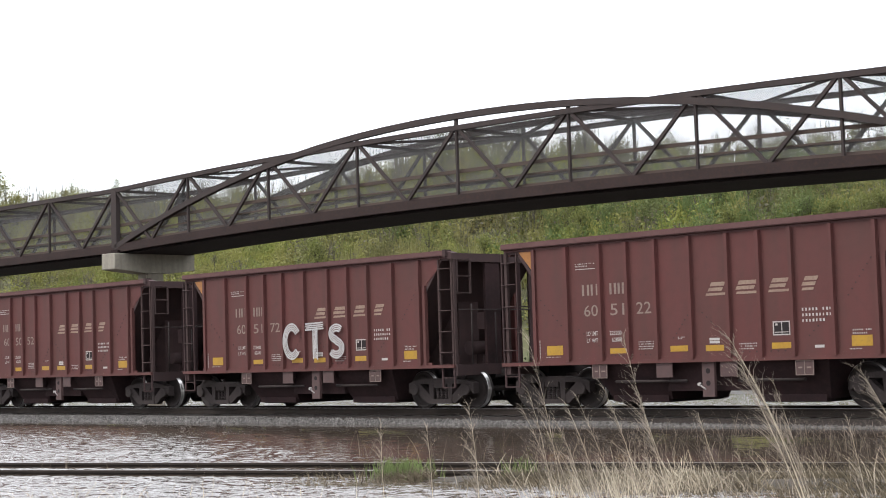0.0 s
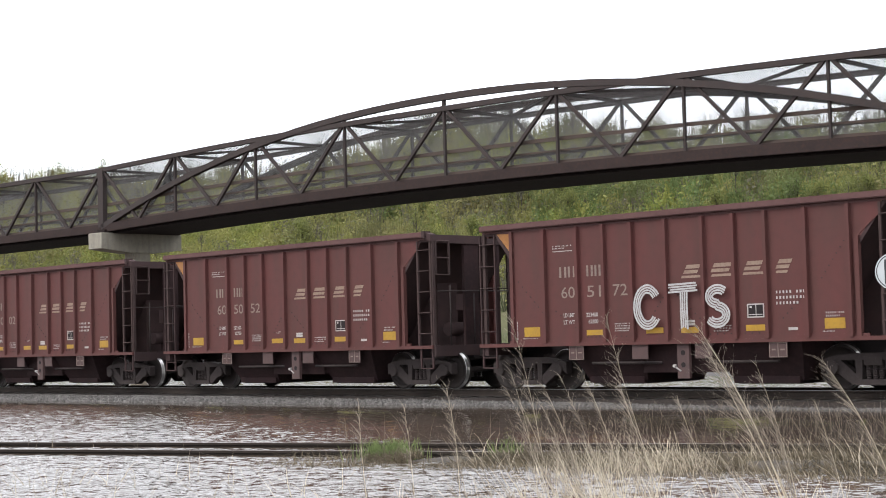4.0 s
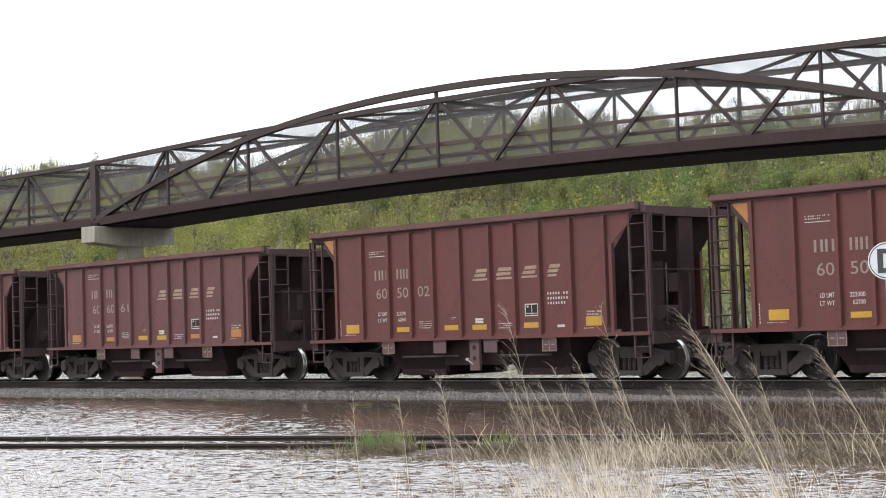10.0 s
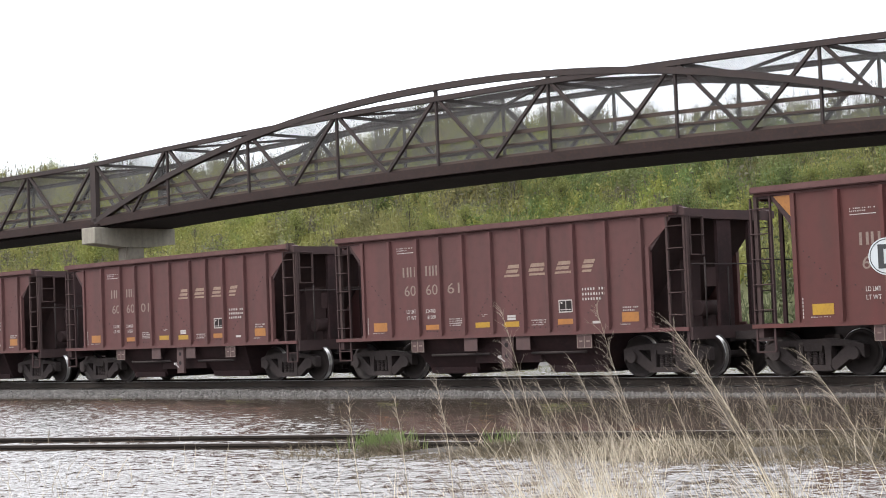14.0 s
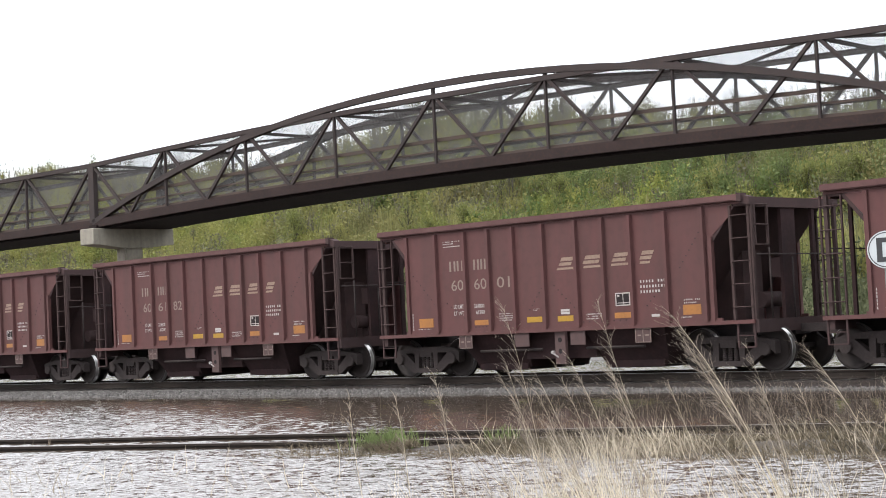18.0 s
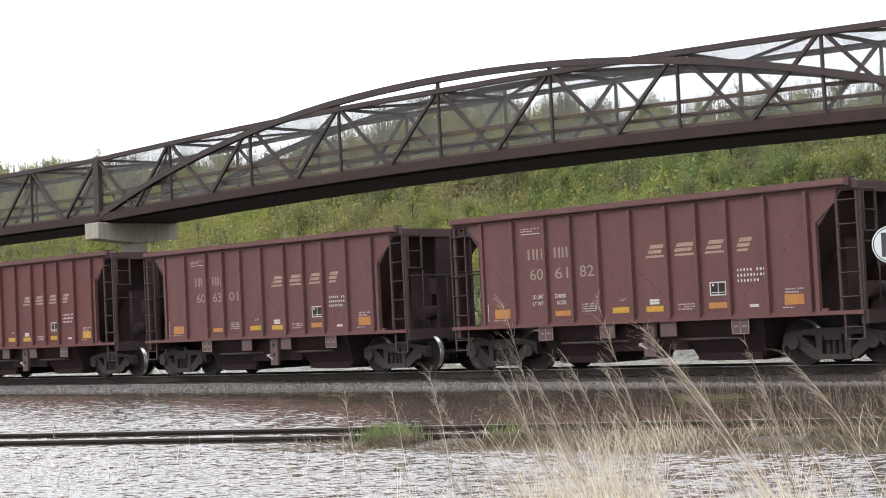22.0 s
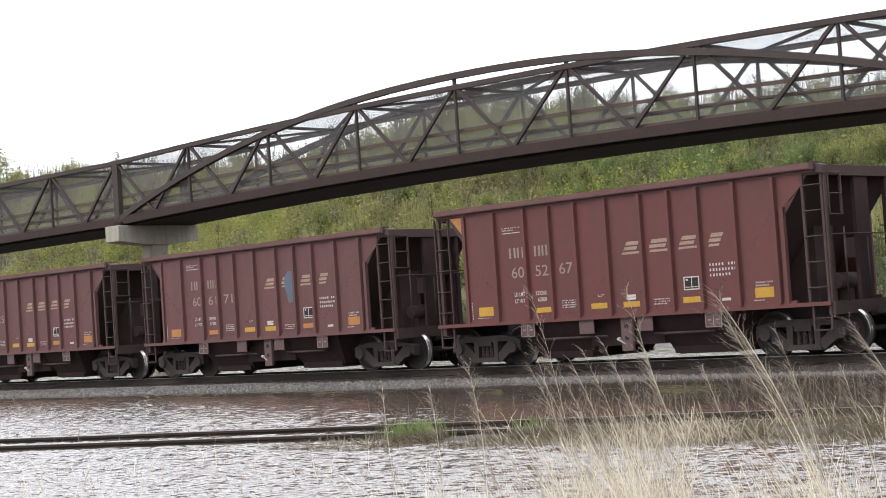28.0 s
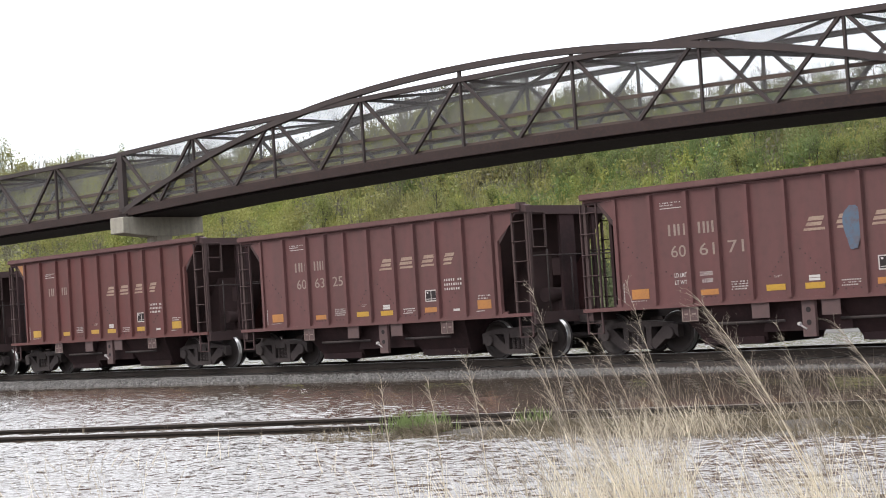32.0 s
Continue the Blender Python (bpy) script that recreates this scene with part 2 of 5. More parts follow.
def rippled_water(name, open_wind):
    """Flood water: clear gloss over brown silt; small ripples turn the surface's normal, strong in the wind, weak in the lee
    at the foot of the main line."""
    m = bpy.data.materials.new(name)
    m.use_nodes = True
    n, l = m.node_tree.nodes, m.node_tree.links
    p = n["Principled BSDF"]
    p.inputs["Base Color"].default_value, p.inputs["IOR"].default_value = (0.058, 0.043, 0.033, 1), 1.36

    def calc(op, a, b, clamp=False):
        k = n.new("ShaderNodeMath")
        k.operation, k.use_clamp = op, clamp
        for i, v in enumerate((a, b)):
            if isinstance(v, float):
                k.inputs[i].default_value = v
            else:
                l.new(v, k.inputs[i])
        return k.outputs[0]

    def vec(op, a, b):
        k = n.new("ShaderNodeVectorMath")
        k.operation = op
        for i, v in enumerate((a, b)):
            if isinstance(v, tuple):
                k.inputs[i].default_value = v
            elif v is not None:
                l.new(v, k.inputs[i])
        return k.outputs[0]
    tc, sp = n.new("ShaderNodeTexCoord"), n.new("ShaderNodeSeparateXYZ")
    l.new(tc.outputs["Object"], sp.inputs[0])
    x, y = sp.outputs[0], sp.outputs[1]
    foot = calc("ADD", 25.5, calc("MULTIPLY", 1.5, calc("DIVIDE", calc("ADD", x, 48.0), 34.0, True)))
    width = calc("ADD", LEE[0], calc("MULTIPLY", LEE[1], calc("POWER", calc("DIVIDE", calc("ADD", x, LEE[2]), LEE[3], True), 1.6)))
    lee = calc("DIVIDE", calc("SUBTRACT", foot, y), width, True)
    across = calc("SUBTRACT", calc("MULTIPLY", calc("ADD", x, 24.53), 0.349), calc("MULTIPLY", calc("SUBTRACT", y, 13.68), 0.937))
    lee = calc("DIVIDE", calc("SUBTRACT", lee, 0.35), 0.65, True)
    along = calc("ADD", calc("MULTIPLY", calc("ADD", x, 24.53), 0.937), calc("MULTIPLY", calc("SUBTRACT", y, 13.68), 0.349))
    near = calc("SUBTRACT", 1.0, calc("MULTIPLY", 0.78, calc("DIVIDE", calc("SUBTRACT", along, 10.8), 4.0, True)))   # calmer where the siding rises from the flood
    wind = calc("MAXIMUM", calc("MAXIMUM", lee, open_wind), calc("MULTIPLY", near, calc("DIVIDE", calc("SUBTRACT", across, 1.6), 1.6, True)))
    tilt = None
    for scale, amount, detail in RIPPLES:
        mp, nz = n.new("ShaderNodeMapping"), n.new("ShaderNodeTexNoise")
        mp.vector_type = "TEXTURE"
        mp.inputs["Rotation"].default_value, mp.inputs["Scale"].default_value = (0, 0, radians(45)), (1.45, 0.85, 1.0)
        nz.inputs["Scale"].default_value, nz.inputs["Detail"].default_value, nz.inputs["Roughness"].default_value = scale, detail, 0.6
        l.new(tc.outputs["Object"], mp.inputs["Vector"])
        l.new(mp.outputs[0], nz.inputs["Vector"])
        t = vec("MULTIPLY", vec("SUBTRACT", nz.outputs["Color"], (0.5, 0.5, 0.5)), (amount, amount, 0.0))
        tilt = t if tilt is None else vec("ADD", tilt, t)
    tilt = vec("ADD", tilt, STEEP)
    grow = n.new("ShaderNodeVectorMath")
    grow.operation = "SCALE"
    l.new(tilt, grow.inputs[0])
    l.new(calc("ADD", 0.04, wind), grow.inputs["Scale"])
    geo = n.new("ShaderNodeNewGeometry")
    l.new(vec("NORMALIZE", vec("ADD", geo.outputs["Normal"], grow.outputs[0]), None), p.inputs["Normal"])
    l.new(calc("ADD", 0.05, calc("MULTIPLY", 0.06, wind)), p.inputs["Roughness"])
    return m


LEE = (2.5, 13.0, 39.0, 21.0)                                             # reach of the lee, and where it widens
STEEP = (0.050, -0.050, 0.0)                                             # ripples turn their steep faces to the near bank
RIPPLES = ((11.0, 0.74, 3.0), (3.6, 0.33, 2.0))                             # scale, slope, detail
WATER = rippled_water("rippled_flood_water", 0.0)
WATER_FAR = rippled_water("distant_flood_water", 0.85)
MESH = mesh_material("chain_link_mesh", 0.11, 0.955)
ROOFMESH = mesh_material("galvanised_roof_mesh", 0.28, 0.82, True)
GRAVEL = material("pale_wet_gravel", (0.125, 0.118, 0.112), (0.080, 0.076, 0.072), 0.8, scale=0.6, stretch=(0.4, 2, 1), speck=(0.17, 0.165, 0.16), speck_scale=1.6, speck_amount=0.9, bump=0.5, bump_scale=6, spec=0.05)


# ---- mesh tools ----
def box(bm, x0, x1, y0, y1, z0, z1):
    v = [bm.verts.new(c) for c in ((x0, y0, z0), (x1, y0, z0), (x1, y1, z0), (x0, y1, z0), (x0, y0, z1), (x1, y0, z1), (x1, y1, z1), (x0, y1, z1))]
    for f in ((3, 2, 1, 0), (4, 5, 6, 7), (0, 1, 5, 4), (1, 2, 6, 5), (2, 3, 7, 6), (3, 0, 4, 7)):
        bm.faces.new([v[i] for i in f])
    return bm


def bar(bm, a, b, w, d, side=(0, 1, 0)):
    """A straight member from a to b: w across in the plane, d along side."""
    a, b, s = Vector(a), Vector(b), Vector(side).normalized()
    along = (b - a).normalized()
    s = (s - along * s.dot(along)).normalized()
    u = along.cross(s)
    v = []
    for p in (a, b):
        for i, j in ((-1, -1), (1, -1), (1, 1), (-1, 1)):
            v.append(bm.verts.new(p + u * (w / 2 * i) + s * (d / 2 * j)))
    for f in ((3, 2, 1, 0), (4, 5, 6, 7), (0, 1, 5, 4), (1, 2, 6, 5), (2, 3, 7, 6), (3, 0, 4, 7)):
        bm.faces.new([v[i] for i in f])
    return bm


def tube(bm, a, b, r, n=8, r2=None):
    a, b = Vector(a), Vector(b)
    r2 = r if r2 is None else r2
    z = (b - a).normalized()
    x = z.orthogonal().normalized()
    y = z.cross(x)
    lo = [bm.verts.new(a + (x * math.cos(k * math.tau / n) + y * math.sin(k * math.tau / n)) * r) for k in range(n)]
    hi = [bm.verts.new(b + (x * math.cos(k * math.tau / n) + y * math.sin(k * math.tau / n)) * r2) for k in range(n)]
    for k in range(n):
        f = bm.faces.new((lo[k], lo[(k + 1) % n], hi[(k + 1) % n], hi[k]))
        f.smooth = True
    bm.faces.new(lo[::-1])
    bm.faces.new(hi)
    return bm


def prism(bm, pts, y0, y1):
    """A plate with outline pts in x and z, from y0 to y1."""
    a = [bm.verts.new((x, y0, z)) for x, z in pts]
    b = [bm.verts.new((x, y1, z)) for x, z in pts]
    bm.faces.new(a)
    bm.faces.new(b[::-1])
    n = len(pts)
    for i in range(n):
        bm.faces.new((a[i], b[i], b[(i + 1) % n], a[(i + 1) % n]))
    return bm


def sweep(bm, pts, w, d, side=(0, 1, 0)):
    """One bent member through pts: w high in its plane, d along side."""
    s = Vector(side).normalized()
    rings = []
    for i, p in enumerate(pts):
        along = (Vector(pts[min(i + 1, len(pts) - 1)]) - Vector(pts[max(i - 1, 0)])).normalized()
        u = along.cross(s).normalized()
        rings.append([bm.verts.new(Vector(p) + u * (w / 2 * a) + s * (d / 2 * b)) for a, b in ((-1, -1), (1, -1), (1, 1), (-1, 1))])
    for a, b in zip(rings, rings[1:]):
        for k in range(4):
            bm.faces.new((a[k], a[(k + 1) % 4], b[(k + 1) % 4], b[k]))
    bm.faces.new(rings[0][::-1])
    bm.faces.new(rings[-1])
    return bm


def mesh_of(name, bm, mat):
    bmesh.ops.recalc_face_normals(bm, faces=bm.faces[:])
    me = bpy.data.meshes.new(name)
    bm.to_mesh(me)
    bm.free()
    me.materials.append(mat)
    return me


def part(name, bm, mat, parent, label=""):
    ob = new(name, mesh_of(name, bm, mat) if isinstance(bm, bmesh.types.BMesh) else bm)
    ob.parent = parent
    return tagged(ob, label)


def thing(name, label, category, m=None, group="", kind=""):
    ob = new(name)
    ob.empty_display_size = 0.2
    if m is not None:
        ob.matrix_basis = m
    return tagged(ob, label, category, group, kind)


def from_arrays(name, verts, faces, mat):
    me = bpy.data.meshes.new(name)
    me.from_pydata(verts, [], faces)
    me.materials.append(mat)
    return me


def quad_mesh(name, quads, mat):
    """A mesh of loose quads from an array of shape (n, 4, 3)."""
    n = len(quads)
    me = bpy.data.meshes.new(name)
    me.vertices.add(4 * n)
    me.vertices.foreach_set("co", np.ascontiguousarray(quads, dtype=np.float32).ravel())
    me.loops.add(4 * n)
    me.loops.foreach_set("vertex_index", np.arange(4 * n, dtype=np.int32))
    me.polygons.add(n)
    me.polygons.foreach_set("loop_start", np.arange(0, 4 * n, 4, dtype=np.int32))
    me.polygons.foreach_set("loop_total", np.full(n, 4, dtype=np.int32))
    me.update(calc_edges=True)
    me.materials.append(mat)
    return me


B = bmesh.new
TRACK_Y, PITCH = 29.137, 12.473
WATER_Z = -0.315
SID_A, SID_D = Vector((-24.53, 13.68, 0)), Vector((0.937, 0.349, 0))   # a point of the siding's far rail, and its direction
SID_N = Vector((0.349, -0.937, 0))                                      # towards the camera


# ---- ground, water, hill ----
def smooth(a, b, v):
    t = min(max((v - a) / (b - a), 0), 1)
    return t * t * (3 - 2 * t)


def ground_z(x, y):
    z = -0.85
    z += 0.50 * smooth(7.5, 3.0, y)                                      # bank on which the camera stands
    rel = Vector((x, y, 0)) - SID_A
    s, d = rel.dot(SID_D), rel.dot(SID_N)                                # siding bed, drowned towards its far end
    front = 2.65 + 1.7 * smooth(7, 20, s)
    bed = smooth(-2.8, -0.6, d) * smooth(front + 0.9, front - 0.5, d)
    top = -0.48 + 0.06 * smooth(5.5, 8.5, s) + 0.16 * smooth(1.65, 2.1, d) * smooth(6, 9, s) + 0.03 * noise.noise((x * 0.7, y * 0.7, 0))
    z = max(z, -0.85 + (top + 0.85) * bed)
    z = max(z, -0.85 + 0.50 * smooth(4.2, 2.4, abs(y - TRACK_Y)))        # under the main line
    if y > 60:
        wob = 4 * noise.noise((x * 0.02, 0.3, 0))
        z += (15.4 + 3.4 * smooth(-80, -115, x) + 1.8 * smooth(-120, -200, x)) * smooth(70, 112, y + wob) - 1.2 * smooth(-98, -72, x) * smooth(85, 108, y) - 2.3 * smooth(-110, -130, x) * smooth(-182, -168, x) * smooth(85, 108, y) + 0.9 * smooth(70, 90, y) * noise.noise((x * 0.08, y * 0.08, 1.0))
    if y > 130:
        z += 6 * smooth(130, 300, y)
    return z


def build_ground():
    xs = [-1500, -900, -600, -400, -300] + [-250 + 5 * i for i in range(35)] + [-75 + 0.75 * i for i in range(113)] + [14 + 6 * i for i in range(12)] + [120, 200, 400, 800, 1500]
    ys = [-800, -300, -100, -40, -15, -6] + [-3 + 0.75 * i for i in range(60)] + [44 + 3 * i for i in range(35)] + [152, 170, 200, 300, 500, 900, 1500, 2500]
    verts = [(x, y, ground_z(x, y)) for y in ys for x in xs]
    w = len(xs)
    faces = [(j * w + i, j * w + i + 1, (j + 1) * w + i + 1, (j + 1) * w + i) for j in range(len(ys) - 1) for i in range(w - 1)]
    me = from_arrays("ground", verts, faces, SOIL)
    me.materials.append(HILL)
    for poly in me.polygons:
        poly.use_smooth = True
        poly.material_index = 1 if poly.center.y > 66 else 0
    return tagged(new("ground", me), "brown soil rising to a green brushy hillside", "ground", kind="structure")


build_ground()


def build_water():
    """Open sheet, and over it the wind waves of the near water as real relief on a fan-shaped grid."""
    bm = B()
    z = WATER_Z - 0.06
    bm.faces.new([bm.verts.new(c) for c in ((-1200, 2, z), (700, 2, z), (700, 84, z), (-1200, 84, z))])
    tagged(new("water_far", mesh_of("water_far", bm, WATER_FAR)), "far flood water reflecting the white sky", "water", kind="structure")
    rng = np.random.default_rng(8)
    az = np.radians(np.linspace(25, 68, 540))
    r = 1 / np.linspace(1 / 9.6, 1 / 54, 640)                            # rows crowd towards the near bank
    A, D = np.meshgrid(az, r)
    X, Y = -np.sin(A) * D, np.cos(A) * D
    # calm lee along the foot of the main line, widening to the right
    foot = 25.5 + 1.5 * np.clip((X + 48) / 34, 0, 1)
    width = LEE[0] + LEE[1] * np.clip((X + LEE[2]) / LEE[3], 0, 1) ** 1.6
    across = (X + 24.53) * 0.349 - (Y - 13.68) * 0.937
    calm = np.maximum(np.clip((foot - Y) / width, 0, 1), np.clip((across - 1.6) / 1.6, 0, 1) ** 0.7)
    wind = 0.06 + 0.94 * calm * calm * (3 - 2 * calm)
    wind = wind * np.where(Y < 19.5 + (X + 24) * 0.372 - 5.0, 1.0, 0.9)
    H = np.zeros_like(X)
    n = 130
    step = np.maximum(D * D * 0.000134, D * 0.0014)
    power = np.zeros_like(X)
    for k in range(n):
        lam = 0.05 * (0.8 / 0.05) ** rng.uniform()
        th = radians(132) + rng.normal() * 0.5
        slope = rng.uniform(0.6, 1.4) * np.clip(lam / (2.4 * step) - 0.4, 0, 1) * np.clip(1.5 - lam / (5 * step), 0, 1)
        power += slope * slope / 2
        H += slope * lam / math.tau * np.sin((X * math.cos(th) + Y * math.sin(th)) * (math.tau / lam) + rng.uniform(0, 6.28))
    H *= 0.075 / np.sqrt(power + 1e-6)
    gust = 0.85 + 0.35 * np.sin(X * 0.31 + Y * 0.22 + 1.0) * np.sin(Y * 0.43 - X * 0.12)
    Z = WATER_Z + H * wind * gust
    co = np.stack([X, Y, Z], -1).reshape(-1, 3)
    w, h = len(az), len(r)
    i = (np.arange(h - 1)[:, None] * w + np.arange(w - 1)[None]).ravel()
    i = i[co[i, 1] < 28.2]
    idx = np.stack([i, i + 1, i + w + 1, i + w], 1)[:, ::-1]
    me = bpy.data.meshes.new("water")
    me.vertices.add(len(co))
    me.vertices.foreach_set("co", co.astype(np.float32).ravel())
    me.loops.add(idx.size)
    me.loops.foreach_set("vertex_index", idx.astype(np.int32).ravel())
    me.polygons.add(len(idx))
    me.polygons.foreach_set("loop_start", np.arange(0, idx.size, 4, dtype=np.int32))
    me.polygons.foreach_set("loop_total", np.full(len(idx), 4, dtype=np.int32))
    me.polygons.foreach_set("use_smooth", np.ones(len(idx), dtype=bool))
    me.update(calc_edges=True)
    me.materials.append(WATER)
    return tagged(new("water", me), "brown flood water with wind ripples reflecting white sky", "water", kind="structure")


NEAR_WATER = build_water()


def build_gravel():
    """Low pale gravel flat beyond the main line, its edges wandering."""
    xs = [-400, -250, -160] + [-120 + 2.0 * i for i in range(90)] + [90, 200, 350]
    verts = []
    for x in xs:
        w = 1.2 * noise.noise((x * 0.13, 0, 5))
        for y, z in ((46.5 + w, -0.7), (48.0 + w, -0.35), (52.0, -0.22), (59.0 + 2 * w, -0.25), (64.0 + 2 * w, -0.7)):
            verts.append((x, y, z + 0.04 * noise.noise((x * 0.6, y, 2))))
    faces = [(i * 5 + k, i * 5 + k + 1, i * 5 + k + 6, i * 5 + k + 5)[::-1] for i in range(len(xs) - 1) for k in range(4)]
    return tagged(new("gravel_flat", from_arrays("gravel_flat", verts, faces, GRAVEL)), "pale wet gravel flat beyond the railway line", "gravel", kind="structure")


build_gravel()


# ---- main line: ballast, ties, rails ----
def toe(x):
    return 26.0 + 1.25 * smooth(-48, -14, x)


def build_ballast():
    xs = [-420, -300, -200, -140, -110] + [-90 + 0.5 * i for i in range(181)] + [8, 20, 40, 80, 160, 300]
    far = TRACK_Y + 4.2
    verts, faces = [], []
    for x in xs:
        t = toe(x)
        prof = [(t - 0.35, -0.60), (t, -0.33), (min(t + 0.5, 27.62), -0.24), (27.72, -0.20), (27.95, -0.185), (29.1, -0.19), (30.4, -0.185), (31.4, -0.25), (far, -0.6)]
        verts += [(x, y + 0.06 * noise.noise((x * 1.3, y, 0)), z + 0.018 * noise.noise((x * 2.1, y * 2, 3))) for y, z in prof]
    w = 9
    faces = [(i * w + k, (i + 1) * w + k, (i + 1) * w + k + 1, i * w + k + 1) for i in range(len(xs) - 1) for k in range(w - 1)]
    me = from_arrays("track_bed", verts, [f[::-1] for f in faces], BALLAST)
    me.materials.append(FOULED_SHADE)
    for poly in me.polygons:
        poly.material_index = 1 if poly.center.y > 27.3 else 0
    ob = tagged(new("track_bed", me), "crushed grey stone ballast bed, fouled and shade-dark under the train", "ballast", kind="structure")
    # loose stones along the near shoulder
    rng = np.random.default_rng(4)
    vs, fs = [], []
    for _ in range(9000):
        x = rng.uniform(-62, -6)
        t = toe(x)
        y = rng.uniform(t - 0.1, 27.35)
        z = -0.33 + 0.09 * min(1, max(0, (y - t) / 0.5)) + 0.04 * max(0, (y - t - 0.5) / 1.5)
        r = rng.uniform(0.02, 0.055)
        k = len(vs)
        a = rng.uniform(0, 6.28)
        c, s = math.cos(a) * r, math.sin(a) * r
        vs += [(x + c, y + s, z), (x - s, y + c, z + r * 0.3), (x - c, y - s, z), (x + s, y - c, z), (x + c * 0.2, y, z + r * 1.1), (x, y, z - r * 0.5)]
        fs += [(k, k + 1, k + 4), (k + 1, k + 2, k + 4), (k + 2, k + 3, k + 4), (k + 3, k, k + 4), (k, k + 1, k + 5), (k + 1, k + 2, k + 5), (k + 2, k + 3, k + 5), (k + 3, k, k + 5)]
    st = part("stones", from_arrays("stones", vs, fs, BALLAST), None, ob)
    st["kind"] = "stuff"
    return ob


RAIL_SEC = [(-0.070, -0.17), (0.070, -0.17), (0.070, -0.158), (0.012, -0.14), (0.012, -0.045), (0.037, -0.035), (0.036, -0.003), (-0.036, -0.003), (-0.037, -0.035), (-0.012, -0.045), (-0.012, -0.14), (-0.070, -0.158)]


def rail_mesh(name, x0, x1, steps=1, lift=0.0):
    bm = B()
    rings = []
    for k in range(steps + 1):
        x = x0 + (x1 - x0) * k / steps
        rings.append([bm.verts.new((x, y, z + lift)) for y, z in RAIL_SEC])
    n = len(RAIL_SEC)
    for a, b in zip(rings, rings[1:]):
        for i in range(n):
            bm.faces.new((a[i], a[(i + 1) % n], b[(i + 1) % n], b[i]))
    bm.faces.new(rings[0][::-1])
    bm.faces.new(rings[-1])
    return mesh_of(name, bm, RAILSTEEL)


def build_track(name, label, m, x0, x1, ties, rail_lift=0.0, worn=RAILHEAD, head_label="polished steel running surface"):
    tr = thing(name, label, "track", m, kind="structure")
    me = rail_mesh("rail", x0, x1, 1, rail_lift)
    bm = B()
    box(bm, x0, x1, -0.033, 0.033, -0.004 + rail_lift, 0.0 + rail_lift)
    head = mesh_of("rail_head", bm, worn)
    for y in (-0.755, 0.755):
        r = part("rail", me, None, tr)
        r.location = (0, y, 0)
        part("rail_head", head, None, r, head_label)
    if ties:
        bm = B()
        box(bm, -0.11, 0.11, -1.3, 1.3, -0.35, -0.172)
        tie = mesh_of("tie", bm, TIE)
        rng = random.Random(2)
        x = ties[0]
        while x < ties[1]:
            t = part("tie", tie, None, tr)
            t.location, t.rotation_euler = (x, rng.uniform(-0.03, 0.03), rng.uniform(-0.008, 0.004)), (0, 0, rng.uniform(-0.02, 0.02))
            x += 0.53
    return tr


build_ballast()
build_track("track", "main railway line on dark wooden ties", pose(0, TRACK_Y, 0), -420, 300, (-70, 5))
sid_mid = SID_A + SID_N * 0.755
build_track("siding_track", "half-drowned siding with rusty rails just above the flood water", pose(sid_mid.x, sid_mid.y, -0.245, 0, 0, math.degrees(math.atan2(SID_D.y, SID_D.x))), -60, 36, (4.5, 24), 0.0, RUSTHEAD, "dull rusty running surface")


# ---- hopper cars ----
RIBS = (-3.49, -2.53, -1.78, -1.01, -0.11, 0.84, 1.60, 2.36, 3.28, 4.24)
SIDE = 1.58


def text_mesh(body, mat, bold=0.0):
    cu = bpy.data.curves.new("lettering", "FONT")
    cu.body, cu.size, cu.offset = body, 1.0, bold
    cu.resolution_u = 3
    ob = bpy.data.objects.new("lettering", cu)
    scene.collection.objects.link(ob)
    bpy.context.view_layer.update()
    me = bpy.data.meshes.new_from_object(ob.evaluated_get(bpy.context.evaluated_depsgraph_get()))
    bpy.data.objects.remove(ob)
    co = np.array([v.co[:] for v in me.vertices])
    lo, hi = co.min(0), co.max(0)
    for v in me.vertices:
        v.co = ((v.co.x - lo[0]) / (hi[0] - lo[0]), 0, (v.co.y - lo[1]) / (hi[1] - lo[1]))
    me.materials.clear()
    me.materials.append(mat)
    me.name = "lettering"
    return me


TEXTS = {}


def lettering(car, body, x0, x1, z0, z1, mat, name="lettering", bold=0.0, label=""):
    key = (body, mat.name)
    if key not in TEXTS:
        TEXTS[key] = text_mesh(body, mat, bold)
    ob = part(name, TEXTS[key], None, car, label)
    ob.location, ob.scale = (x0, -SIDE - 0.005, z0), (x1 - x0, 1, z1 - z0)
    return ob


def decal(car, name, mat, rects, label="", y=None, shear=0.0):
    """Flat paint or plates on the near side: rectangles (x0, x1, z0, z1)."""
    bm = B()
    y = -SIDE - 0.007 if y is None else y
    for x0, x1, z0, z1 in rects:
        prism(bm, [(x0, z0), (x1, z0), (x1 + shear * (z1 - z0), z1), (x0 + shear * (z1 - z0), z1)], y, y + 0.006)
    ob = part(name, bm, mat, car, label)
    if len(rects) > 4:
        ob["kind"] = "stuff"                                             # writing too small to pick apart
    return ob


